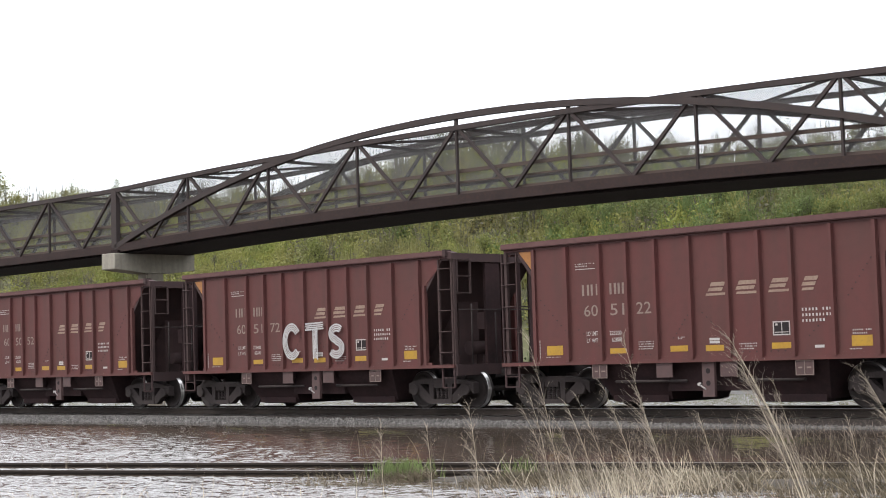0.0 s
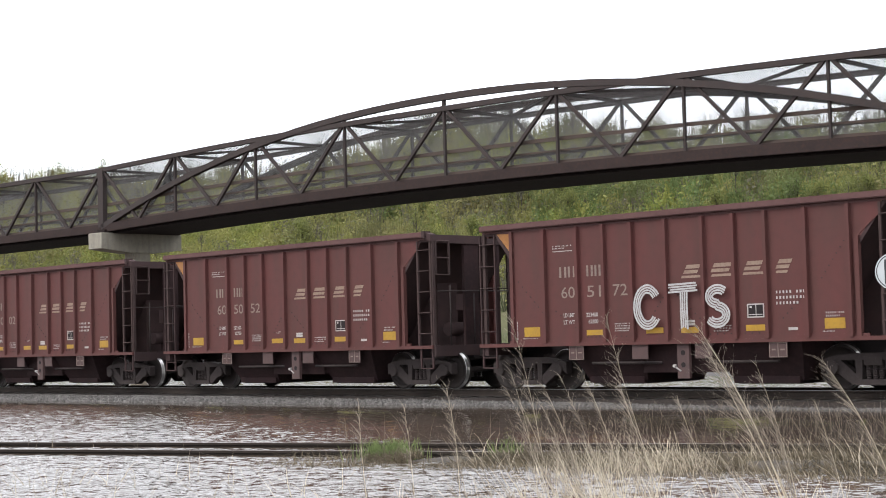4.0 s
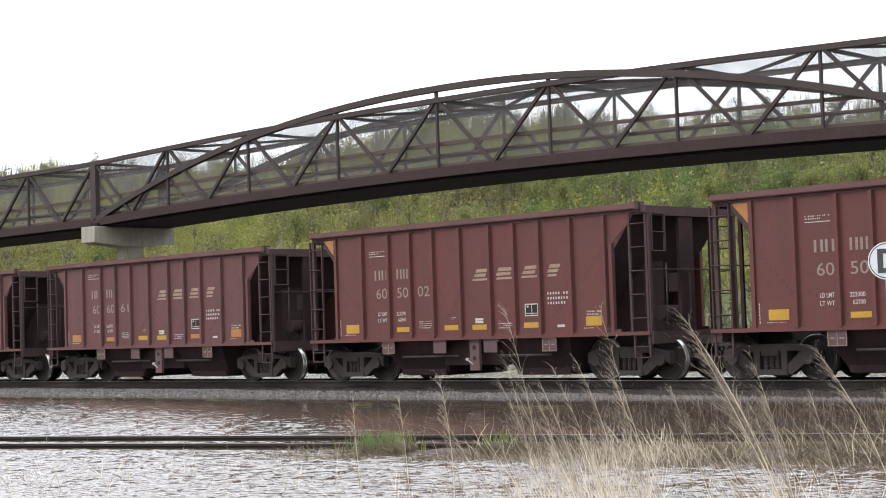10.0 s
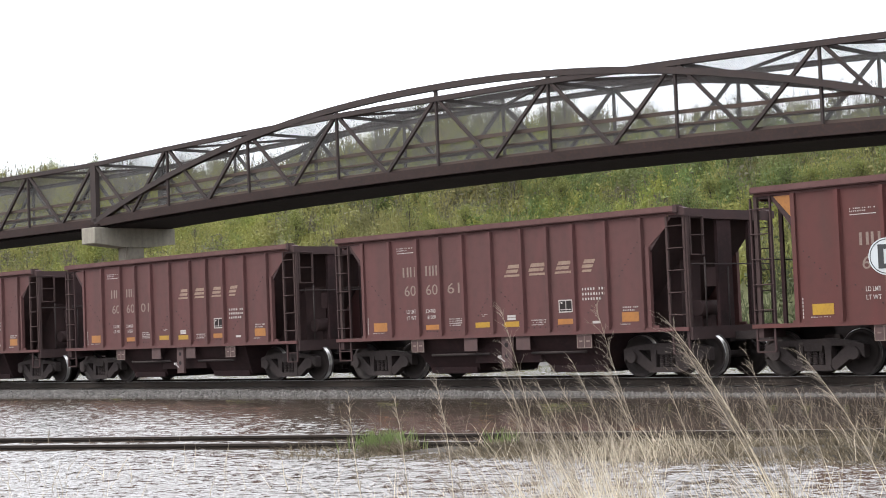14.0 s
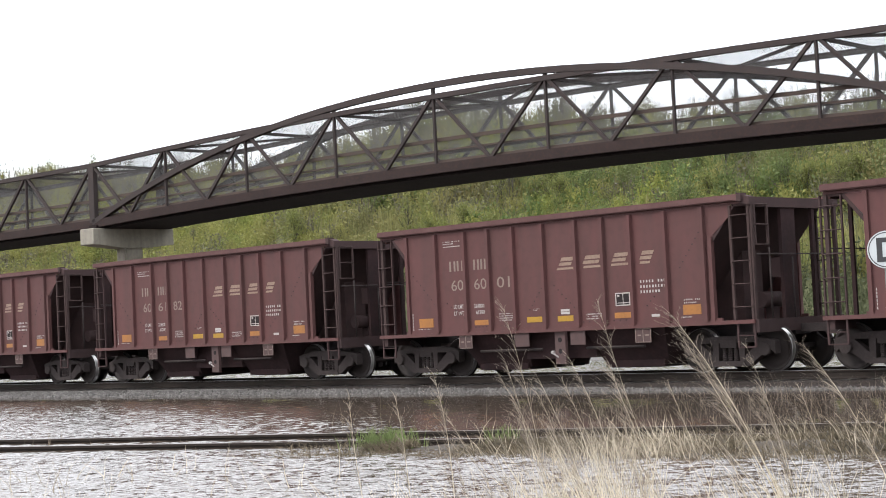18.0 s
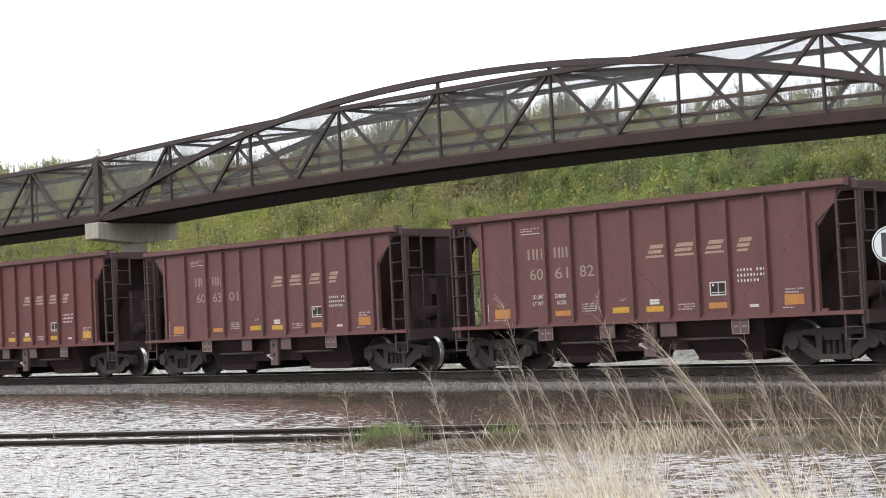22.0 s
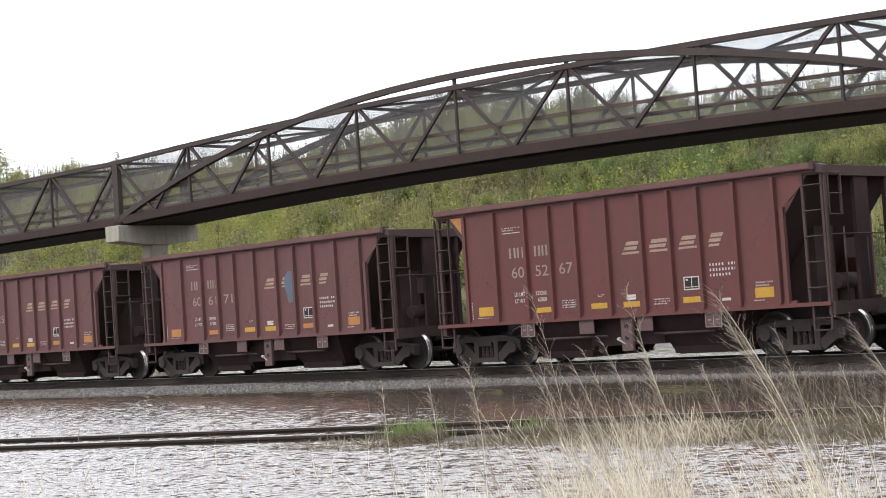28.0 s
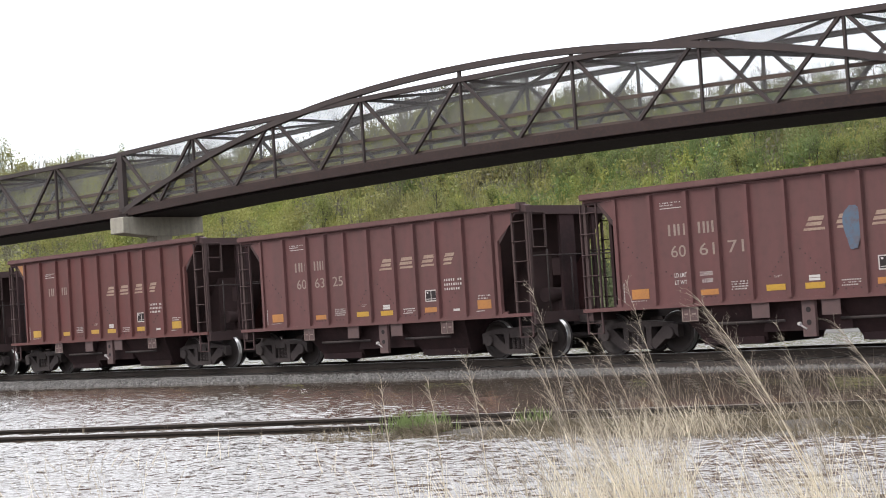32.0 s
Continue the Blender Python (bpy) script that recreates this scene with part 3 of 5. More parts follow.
def text_lines(x0, x1, z0, z1, rows, rng, cells=0):
    """Small illegible stencil rows as plain bars."""
    out = []
    h = (z1 - z0) / (rows * 1.7 - 0.7)
    for r in range(rows):
        z = z1 - h - r * h * 1.7
        end = x1 if r < rows - 1 else x0 + (x1 - x0) * rng.uniform(0.55, 0.95)
        if cells:
            w = (x1 - x0) / cells
            for c in range(cells):
                if x0 + (c + 0.7) * w < end and rng.random() > 0.14:
                    out.append((x0 + c * w, x0 + (c + rng.uniform(0.32, 0.55)) * w, z, z + h * 0.85))
        else:
            out.append((x0, end, z, z + h))
    return out


def wheel_mesh():
    """Wheel of 0.914 m with flange, dished plate and hub; axis along y, outer face at -y."""
    bm = B()
    prof = [(0.0, -0.10), (0.10, -0.10), (0.12, -0.06), (0.30, -0.02), (0.37, -0.045), (0.385, -0.07), (0.450, -0.07), (0.457, -0.06), (0.459, 0.035), (0.485, 0.05), (0.485, 0.07), (0.385, 0.075), (0.37, 0.04), (0.12, 0.02), (0.10, 0.08), (0.0, 0.08)]
    n, rings = 32, []
    for r, y in prof:
        rings.append([bm.verts.new((r * math.cos(k * math.tau / n), y, r * math.sin(k * math.tau / n))) for k in range(n)] if r else [bm.verts.new((0, y, 0))])
    for i, (a, b) in enumerate(zip(rings, rings[1:])):
        for k in range(n):
            if len(a) == 1:
                f = bm.faces.new((a[0], b[k], b[(k + 1) % n]))
            elif len(b) == 1:
                f = bm.faces.new((a[k], b[0], a[(k + 1) % n]))
            else:
                f = bm.faces.new((a[k], b[k], b[(k + 1) % n], a[(k + 1) % n]))
            f.smooth = True
            f.material_index = 1 if i in (6, 7) else 0
    me = mesh_of("wheel", bm, WHEEL_STEEL)
    me.materials.append(TREAD)
    return me


def side_frame_mesh():
    """Cast truck side frame: arched top, two triangular windows, spring opening in the middle."""
    bm = B()
    y0, y1 = -0.10, 0.10
    for s in (-1, 1):
        prism(bm, [(s * 1.12, 0.36), (s * 1.12, 0.62), (s * 0.92, 0.68), (s * 0.70, 0.66), (s * 0.70, 0.58), (s * 0.95, 0.50)], y0, y1)
        prism(bm, [(s * 1.02, 0.50), (s * 0.76, 0.63), (s * 0.30, 0.26), (s * 0.46, 0.12)], y0 + 0.01, y1 - 0.01)
        prism(bm, [(s * 0.24, 0.64), (s * 0.40, 0.64), (s * 0.38, 0.16), (s * 0.26, 0.16)], y0, y1)
        tube(bm, (s * 0.889, -0.16, 0.457), (s * 0.889, 0.0, 0.457), 0.13, 14)
    prism(bm, [(-0.92, 0.68), (-0.70, 0.60), (0.70, 0.60), (0.92, 0.68), (0.40, 0.735), (-0.40, 0.735)], y0 - 0.01, y1)
    prism(bm, [(-0.42, 0.12), (0.42, 0.12), (0.36, 0.23), (-0.36, 0.23)], y0 - 0.02, y1)
    return mesh_of("side_frame", bm, STEEL)


def spring_mesh():
    """One coil spring as a ribbed column."""
    bm = B()
    rings = []
    for k in range(15):
        r = 0.063 if k % 2 else 0.046
        rings.append([bm.verts.new((r * math.cos(j * math.tau / 10), r * math.sin(j * math.tau / 10), 0.23 + 0.30 * k / 14)) for j in range(10)])
    for a, b in zip(rings, rings[1:]):
        for j in range(10):
            bm.faces.new((a[j], a[(j + 1) % 10], b[(j + 1) % 10], b[j]))
    bm.faces.new(rings[0][::-1])
    bm.faces.new(rings[-1])
    return mesh_of("spring", bm, STEEL)


WHEEL, FRAME, SPRINGS = wheel_mesh(), side_frame_mesh(), spring_mesh()
bm = B()
tube(bm, (0, -0.95, 0), (0, 0.95, 0), 0.075, 12)
AXLE = mesh_of("axle", bm, STEEL)
bm = B()
box(bm, -0.20, 0.20, -1.12, 1.12, 0.50, 0.66)
prism(bm, [(-0.22, 0.66), (0.22, 0.66), (0.16, 0.80), (-0.16, 0.80)], -0.4, 0.4)
BOLSTER = mesh_of("bolster", bm, STEEL)
WHEELSETS = []


def ladder(car, x0, x1, z0, z1, n, y, mat, name="ladder", thin=1.0):
    bm = B()
    for x in (x0, x1):
        box(bm, x - 0.027 * thin, x + 0.027 * thin, y - 0.02, y + 0.03, z0, z1)
    lad = part(name, bm, mat, car)
    bm = B()
    tube(bm, (x0, 0, 0), (x1, 0, 0), 0.013, 6)
    rung = mesh_of("rung", bm, mat)
    for k in range(n):
        r = part("rung", rung, None, lad)
        r.location = (0, y - 0.03, z0 + (z1 - z0) * (k + 0.55) / n)
    return lad


def end_ladder(car, x, y0, y1, z0, z1, n, mat):
    bm = B()
    for y in (y0, y1):
        box(bm, x - 0.02, x + 0.025, y - 0.022, y + 0.022, z0, z1)
    box(bm, x - 0.018, x + 0.022, y0 - 0.02, y1 + 0.02, z1 - 0.03, z1 + 0.002)
    lad = part("end_ladder", bm, mat, car)
    for k in range(n):
        bm = B()
        tube(bm, (x + 0.02, y0, z0 + (z1 - z0) * k / (n - 1)), (x + 0.02, y1, z0 + (z1 - z0) * k / (n - 1)), 0.016, 6)
        part("rung", bm, mat, lad)


def build_car(paint, left_mat, top):
    """Open-top ore hopper car, rail top at z = 0, near side at -y; top: underside of the top chord."""
    car = thing("hopper_car", "", "freight car")
    rng = random.Random(5)
    # side sheets, ribs, chords, sills
    for s in (-1, 1):
        bm = B()
        prism(bm, [(-4.50, 1.05), (4.44, 1.05), (4.44, top - 0.60), (4.93, top - 0.20), (4.93, top), (-4.50, top)], s * SIDE, s * (SIDE - 0.012))
        part("side_sheet", bm, paint, car)
        bm = B()
        prism(bm, [(-4.50, top - 0.50), (-4.50, top - 0.02), (-4.94, top - 0.02)], s * SIDE, s * (SIDE - 0.012))
        part("corner_gusset", bm, left_mat, car, "orange-yellow corner gusset" if left_mat is AMBER else "")
        for x in RIBS:
            bm = B()
            d = 0.085
            a, b2 = s * SIDE, s * (SIDE + d)
            lo = [bm.verts.new((x + dx, yy, 1.06)) for dx, yy in ((-0.052, a), (-0.038, b2), (0.038, b2), (0.052, a))]
            hi = [bm.verts.new((x + dx, yy, top)) for dx, yy in ((-0.052, a), (-0.038, b2), (0.038, b2), (0.052, a))]
            for i in range(4):
                bm.faces.new((lo[i], lo[(i + 1) % 4], hi[(i + 1) % 4], hi[i]))
            bm.faces.new(lo)
            bm.faces.new(hi)
            part("rib", bm, paint, car)
        for x in (-4.48, 4.40):
            bm = B()
            box(bm, x - 0.045, x + 0.045, s * (SIDE - 0.05), s * (SIDE + 0.05), 1.06, top - 0.62 if x > 0 else top)
            part("corner_post", bm, paint, car)
        bm = B()
        box(bm, -5.41, 5.20, s * (SIDE - 0.12), s * (SIDE + 0.10), top + 0.055, top + 0.19)
        box(bm, -5.39, 5.18, s * (SIDE - 0.10), s * (SIDE + 0.03), top, top + 0.05)
        bmesh.ops.bevel(bm, geom=[e for e in bm.edges if abs(e.verts[0].co.x - e.verts[1].co.x) > 1], offset=0.02, segments=2, affect="EDGES")
        part("top_chord", bm, CHORD, car)
        bm = B()
        box(bm, 5.16, 5.26, s * (SIDE - 0.10), s * (SIDE + 0.115), top + 0.04, top + 0.205)
        part("chord_cap", bm, GRIME_SHADE, car)
        bm = B()
        prism(bm, [(5.20, top), (5.42, top - 0.04), (5.42, top + 0.12), (5.20, top + 0.185)], s * (SIDE - 0.15), s * (SIDE + 0.06))
        part("corner_cap", bm, GRIME_SHADE, car)
        bm = B()
        box(bm, -5.53, 5.39, s * (SIDE - 0.06), s * (SIDE + 0.055), 0.985, 1.065)
        box(bm, -4.6, 4.6, s * (SIDE - 0.03), s * (SIDE + 0.02), 1.065, 1.12)
        part("side_sill", bm, paint, car)
    # sloped floor sheets inside, end frames
    for e in (-1, 1):
        bm = B()
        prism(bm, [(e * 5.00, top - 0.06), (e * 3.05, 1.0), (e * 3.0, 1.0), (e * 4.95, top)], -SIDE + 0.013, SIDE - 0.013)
        part("end_slope_sheet", bm, GRIME_SHADE, car, "grimy sloped end sheet with shade in its dark colour")
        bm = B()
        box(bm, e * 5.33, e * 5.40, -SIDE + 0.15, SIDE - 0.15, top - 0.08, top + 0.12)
        part("end_top_beam", bm, paint if e < 0 else GRIME_SHADE, car)
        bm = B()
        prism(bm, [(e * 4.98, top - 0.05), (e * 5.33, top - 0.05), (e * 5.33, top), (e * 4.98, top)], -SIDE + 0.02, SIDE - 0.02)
        part("end_shelf", bm, GRIME_SHADE, car)
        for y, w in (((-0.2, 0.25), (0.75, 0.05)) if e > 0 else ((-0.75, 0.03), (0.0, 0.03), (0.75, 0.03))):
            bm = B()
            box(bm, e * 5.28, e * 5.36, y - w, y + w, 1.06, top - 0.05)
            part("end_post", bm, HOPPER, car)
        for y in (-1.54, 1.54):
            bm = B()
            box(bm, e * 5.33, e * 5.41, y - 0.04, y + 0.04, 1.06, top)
            part("corner_stanchion", bm, LADDER if y < 0 else GRIME_SHADE, car)
        bm = B()
        box(bm, e * 5.30, e * 5.46, -SIDE, SIDE, 0.80, 1.06)
        part("end_sill", bm, GRIME_SHADE, car)
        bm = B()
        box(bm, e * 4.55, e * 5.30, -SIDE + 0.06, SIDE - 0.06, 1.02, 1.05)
        part("end_platform", bm, GRIME_SHADE, car)
        for z in (2.36,):
            bm = B()
            tube(bm, (e * 5.44, -1.5, z), (e * 5.44, 1.5, z), 0.015, 6)
            part("grab_iron", bm, STEEL, car)
        # bulkhead under the slope sheet
        bm = B()
        prism(bm, [(e * 3.1, 1.04), (e * 4.3, 1.04), (e * 4.3, 2.6)], -0.35, 0.35)
        part("slope_brace", bm, GRIME_SHADE, car)
        # coupler
        bm = B()
        box(bm, e * 5.44, e * 6.15, -0.09, 0.09, 0.76, 0.93)
        prism(bm, [(e * 6.10, 0.70), (e * 6.30, 0.70), (e * 6.30, 1.0), (e * 6.10, 1.0)], -0.17, 0.15)
        part("coupler", bm, STEEL, car)
        bm = B()
        for k in range(6):
            a = math.pi * k / 6
            b2 = math.pi * (k + 1) / 6
            tube(bm, (e * (5.46 + 0.13 * k), 0.3, 0.85 - 0.28 * math.sin(a)), (e * (5.46 + 0.13 * (k + 1)), 0.3, 0.85 - 0.28 * math.sin(b2)), 0.025, 6)
        part("brake_hose", bm, DARK, car)
    # brake gear on the far-travelling end
    bm = B()
    tube(bm, (4.75, -0.45, 1.45), (4.75, 0.25, 1.45), 0.17, 14)
    box(bm, 4.65, 4.85, -0.1, 0.1, 1.05, 1.3)
    part("brake_cylinder", bm, GRIME_SHADE, car)
    bm = B()
    box(bm, 5.0, 5.27, -0.40, 0.0, 1.9, 2.3)
    part("hand_brake", bm, GRIME_SHADE, car)
    bm = B()
    tube(bm, (5.42, -0.2, 1.06), (5.42, -0.2, 2.3), 0.018, 6)
    part("brake_rod", bm, STEEL, car)
    part("handrail", tube(B(), (5.42, -1.02, 1.06), (5.42, -1.02, 2.5), 0.018, 6), STEEL, car)
    # ladders and steps
    for s in (-1, 1):
        ladder(car, 4.90, 5.34, 1.07, top - 0.02, 5, s * SIDE, LADDER)
        ladder(car, -5.48, -5.02, 1.07, top - 0.02, 5, s * SIDE, GRIME_SHADE, thin=0.6)
        for x0, x1 in ((4.96, 5.36), (-5.45, -5.03)):
            bm = B()
            for x in (x0, x1):
                box(bm, x - 0.02, x + 0.02, s * SIDE - 0.02, s * SIDE + 0.02, 0.52, 1.0)
            box(bm, x0, x1, s * SIDE - 0.03, s * SIDE + 0.03, 0.505, 0.53)
            box(bm, x0, x1, s * SIDE - 0.02, s * SIDE + 0.02, 0.74, 0.76)
            part("step", bm, GRIME_SHADE, car)
    end_ladder(car, 5.40, -1.47, -1.02, top - 0.84, top - 0.03, 3, LADDER)
    # dark colours here include the shade beneath the car
    # centre sill, hoppers, underside
    bm = B()
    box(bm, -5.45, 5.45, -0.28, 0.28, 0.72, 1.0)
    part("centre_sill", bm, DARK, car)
    for x0, x1, c0, c1 in ((-3.05, -0.90, -2.75, -1.14), (0.85, 3.05, 1.07, 2.75)):
        bm = B()
        lo = [bm.verts.new((x, y, 0.21)) for x, y in ((c0, -1.0), (c1, -1.0), (c1, 1.0), (c0, 1.0))]
        hi = [bm.verts.new((x, y, 1.02)) for x, y in ((x0, -1.5), (x1, -1.5), (x1, 1.5), (x0, 1.5))]
        for i in range(4):
            bm.faces.new((lo[i], lo[(i + 1) % 4], hi[(i + 1) % 4], hi[i]))
        bm.faces.new(lo)
        bm.faces.new(hi)
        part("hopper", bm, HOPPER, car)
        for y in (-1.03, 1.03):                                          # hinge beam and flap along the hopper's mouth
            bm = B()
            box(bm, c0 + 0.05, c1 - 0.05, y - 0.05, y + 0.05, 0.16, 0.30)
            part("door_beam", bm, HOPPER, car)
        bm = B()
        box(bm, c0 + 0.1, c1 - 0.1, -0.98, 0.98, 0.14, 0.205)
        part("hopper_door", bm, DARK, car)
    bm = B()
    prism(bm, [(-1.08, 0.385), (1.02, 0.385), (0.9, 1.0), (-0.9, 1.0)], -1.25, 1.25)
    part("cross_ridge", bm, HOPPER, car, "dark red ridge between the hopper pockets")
    bm = B()
    tube(bm, (-3.0, -0.75, 0.62), (-2.5, -0.75, 0.62), 0.15, 12)
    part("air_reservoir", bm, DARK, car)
    for x0, x1 in ((-2.35, -0.45), (0.85, 2.45)):
        part("brake_pipe", tube(B(), (x0, -1.40, 0.60), (x1, -1.40, 0.60), 0.030, 8), STEEL, car)
    for s in (-1, 1):
        for x in (-2.64, -0.88, 0.76, 2.56):
            bm = B()
            box(bm, x - 0.21, x + 0.21, s * (SIDE - 0.005), s * (SIDE + 0.012), 0.68, 0.984)
            hang = part("hanger_plate", bm, PLATE, car)
            if x in (-2.64, 2.56) and s < 0:
                bm = B()
                for xx in (x - 0.2, x, x + 0.2):
                    box(bm, xx - 0.008, xx + 0.008, -SIDE - 0.02, -SIDE - 0.014, 0.69, 0.97)
                for zz in (0.69, 0.97):
                    box(bm, x - 0.2, x + 0.2, -SIDE - 0.02, -SIDE - 0.014, zz - 0.006, zz + 0.006)
                box(bm, x - 0.14, x - 0.06, -SIDE - 0.02, -SIDE - 0.014, 0.82, 0.85)
                box(bm, x + 0.05, x + 0.15, -SIDE - 0.02, -SIDE - 0.014, 0.82, 0.85)
                part("consolidated_stencil", bm, STENCIL, hang)
        bm = B()
        box(bm, 0.07, 0.37, s * (SIDE - 0.10), s * (SIDE - 0.02), 0.27, 0.985)
        br = part("door_bracket", bm, PLATE, car)
        for z in (0.80, 0.55):
            bm = B()
            tube(bm, (0.22, s * (SIDE - 0.12), z), (0.22, s * (SIDE - 0.013), z), 0.055, 12)
            part("bracket_hole", bm, DARK, br)
        bm = B()
        tube(bm, (0.0, s * (SIDE - 0.06), 0.53), (0.0, s * (SIDE + 0.02), 0.53), 0.034, 8)
        tube(bm, (-0.03, s * (SIDE - 0.02), 0.53), (0.16, s * (SIDE - 0.02), 0.42), 0.018, 6)
        part("door_lever", bm, WHITE, car, "worn bright door lever")
    # trucks
    for cx in (-4.49, 4.36):
        for s in (-1, 1):
            f = part("side_frame", FRAME, None, car)
            f.location, f.rotation_euler = (cx, s * 1.0, 0), (0, 0, 0 if s < 0 else math.pi)
            for dx in (-0.14, 0.0, 0.14):
                part("spring", SPRINGS, None, car).location = (cx + dx, s * 1.03, 0)
        b = part("bolster", BOLSTER, None, car)
        b.location = (cx, 0, 0)
        for dx in (-0.889, 0.889):
            ws = part("wheelset", AXLE, None, car, "steel axle with two wheels")
            ws.location = (cx + dx, 0, 0.457)
            for s in (-1, 1):
                w = part("wheel", WHEEL, None, ws)
                w.location, w.rotation_euler = (0, s * 0.745, 0), (0, 0, 0 if s < 0 else math.pi)
    # plates and common stencils of the near side
    tones = (YELLOW, YELLOW, YELLOW, YELLOW, YELLOW, YELLOW) if left_mat is AMBER else (AMBER, AMBER, YELLOW, YELLOW, AMBER, AMBER)
    for tone, (x0, x1, z0, z1) in zip(tones, ((-4.16, -3.69, 1.21, 1.42), (-2.33, -1.88, 1.21, 1.325), (-0.70, -0.25, 1.215, 1.335), (0.21, 0.66, 1.205, 1.325), (1.82, 2.27, 1.215, 1.335), (3.63, 4.08, 1.22, 1.425))):
        decal(car, "reflector", tone, [(x0, x1, z0, z1)], "yellow reflective plate")
    decal(car, "small_stencil", WHITE, text_lines(-4.20, -3.63, 1.16, 1.18, 1, rng, 18) + text_lines(3.58, 4.14, 1.16, 1.185, 1, rng, 18))
    decal(car, "top_stencil", WHITE, text_lines(-3.25, -2.69, 3.13, 3.21, 2, rng, 14) + [(-3.25, -2.69, 3.07, 3.085)])
    decal(car, "stencil_block", WHITE, text_lines(-1.54, -1.12, 1.28, 1.46, 4, rng, 12))
    decal(car, "stencil_block", WHITE, text_lines(1.04, 1.48, 1.22, 1.35, 3, rng, 12))
    decal(car, "stencil_block", WHITE, text_lines(-0.49, -0.30, 1.47, 1.52, 2, rng, 5))
    decal(car, "stencil_block", WHITE, text_lines(3.66, 4.09, 1.45, 1.55, 2, rng, 9))
    decal(car, "white_label", WHITE, [(0.31, 0.56, 1.36, 1.41), (0.31, 0.56, 1.42, 1.47)], "white paper label")
    decal(car, "white_label", WHITE, [(2.81, 3.02, 1.21, 1.265)])
    decal(car, "data_stencil", WHITE, text_lines(2.55, 3.25, 1.72, 2.0, 3, rng, 9))
    decal(car, "inspection_box", WHITE, [(1.86, 2.26, 1.475, 1.50), (1.86, 2.26, 1.73, 1.755), (1.86, 1.885, 1.475, 1.755), (2.235, 2.26, 1.475, 1.755), (2.06, 2.075, 1.50, 1.73), (1.90, 2.22, 1.53, 1.545), (1.92, 1.97, 1.67, 1.71)])
    decal(car, "inspection_panel", DARK, [(1.885, 2.235, 1.50, 1.73)], y=-SIDE - 0.004)
    decal(car, "edge_stencil", WHITE, [(-4.38, -4.36, z, z + 0.05) for z in (1.15, 1.22, 1.29, 1.36, 1.43, 1.5)])
    # owner's emblem as slanted plain shapes with bars beneath
    for x0, x1, ua, ub in ((0.31, 0.66, 0.25, 0.75), (1.00, 1.44, 1.01, 1.52), (1.81, 2.18, 1.78, 2.29), (2.56, 2.86, 2.56, 2.82)):
        w = x1 - x0
        decal(car, "emblem_block", LOGO, [(x0, x1, 2.425, 2.495), (x0 + 0.055, x1 + 0.055, 2.525, 2.605)], shear=0.55)
        decal(car, "emblem_bar", LOGO, [(ua, ub, 2.335, 2.385)], shear=0.5)
    # owner's mark as plain upright bars
    for x0, x1 in ((-3.07, -2.87), (-2.82, -2.62), (-2.29, -2.11), (-2.06, -1.89)):
        decal(car, "owner_mark", STENCIL, [(x0, x0 + 0.055, 2.49, 2.73), (x1 - 0.055, x1, 2.49, 2.73)])
    # rows of rivet heads
    bm = B()
    for xa, za, xb, zb, n in ((-4.3, 2.45, -3.6, 1.75, 7), (-3.2, 1.75, -2.5, 1.3, 6), (-0.6, 1.5, -0.15, 2.05, 7), (0.15, 2.0, 0.7, 1.5, 6), (2.7, 1.45, 3.3, 2.0, 7), (3.6, 2.2, 4.2, 3.0, 8), (-2.3, 1.17, -1.85, 1.17, 5), (-1.5, 1.17, -1.1, 1.17, 4), (0.95, 1.17, 2.3, 1.17, 9)):
        for k in range(n):
            x, z = xa + (xb - xa) * k / (n - 1), za + (zb - za) * k / (n - 1)
            tube(bm, (x, -SIDE - 0.012, z), (x, -SIDE + 0.002, z), 0.015, 6)
    part("rivets", bm, GRIME_SHADE, car, "rows of dark rivet heads")["kind"] = "stuff"
    return car


CARS = [  # place in the train, number groups, load limit, light weight, gusset painted
    (-1, None, None, True), (0, "60 51 22", ("223200", "62800"), True), (1, "60 51 72", ("223400", "62600"), True),
    (2, "60 50 52", ("223300", "62700"), True), (3, "60 50 02", ("223200", "62800"), True), (4, "60 60 61", ("224700", "61300"), False),
    (5, "60 60 01", ("224800", "61200"), False), (6, "60 61 82", ("224800", "61200"), False), (7, "60 63 01", None, False),
    (8, "60 52 67", ("223200", "62800"), True), (9, "60 61 71", ("224500", "61500"), False), (10, "60 63 25", None, False),
    (11, None, None, True), (12, None, None, False), (13, None, None, False)]


def train_place(t):
    """Distance of the train along the track, metres; it gathers speed slowly."""
    return -58.054 + 2.9975 * t + 0.011529 * t * t + 0.00020357 * t ** 3


TRAIN = []


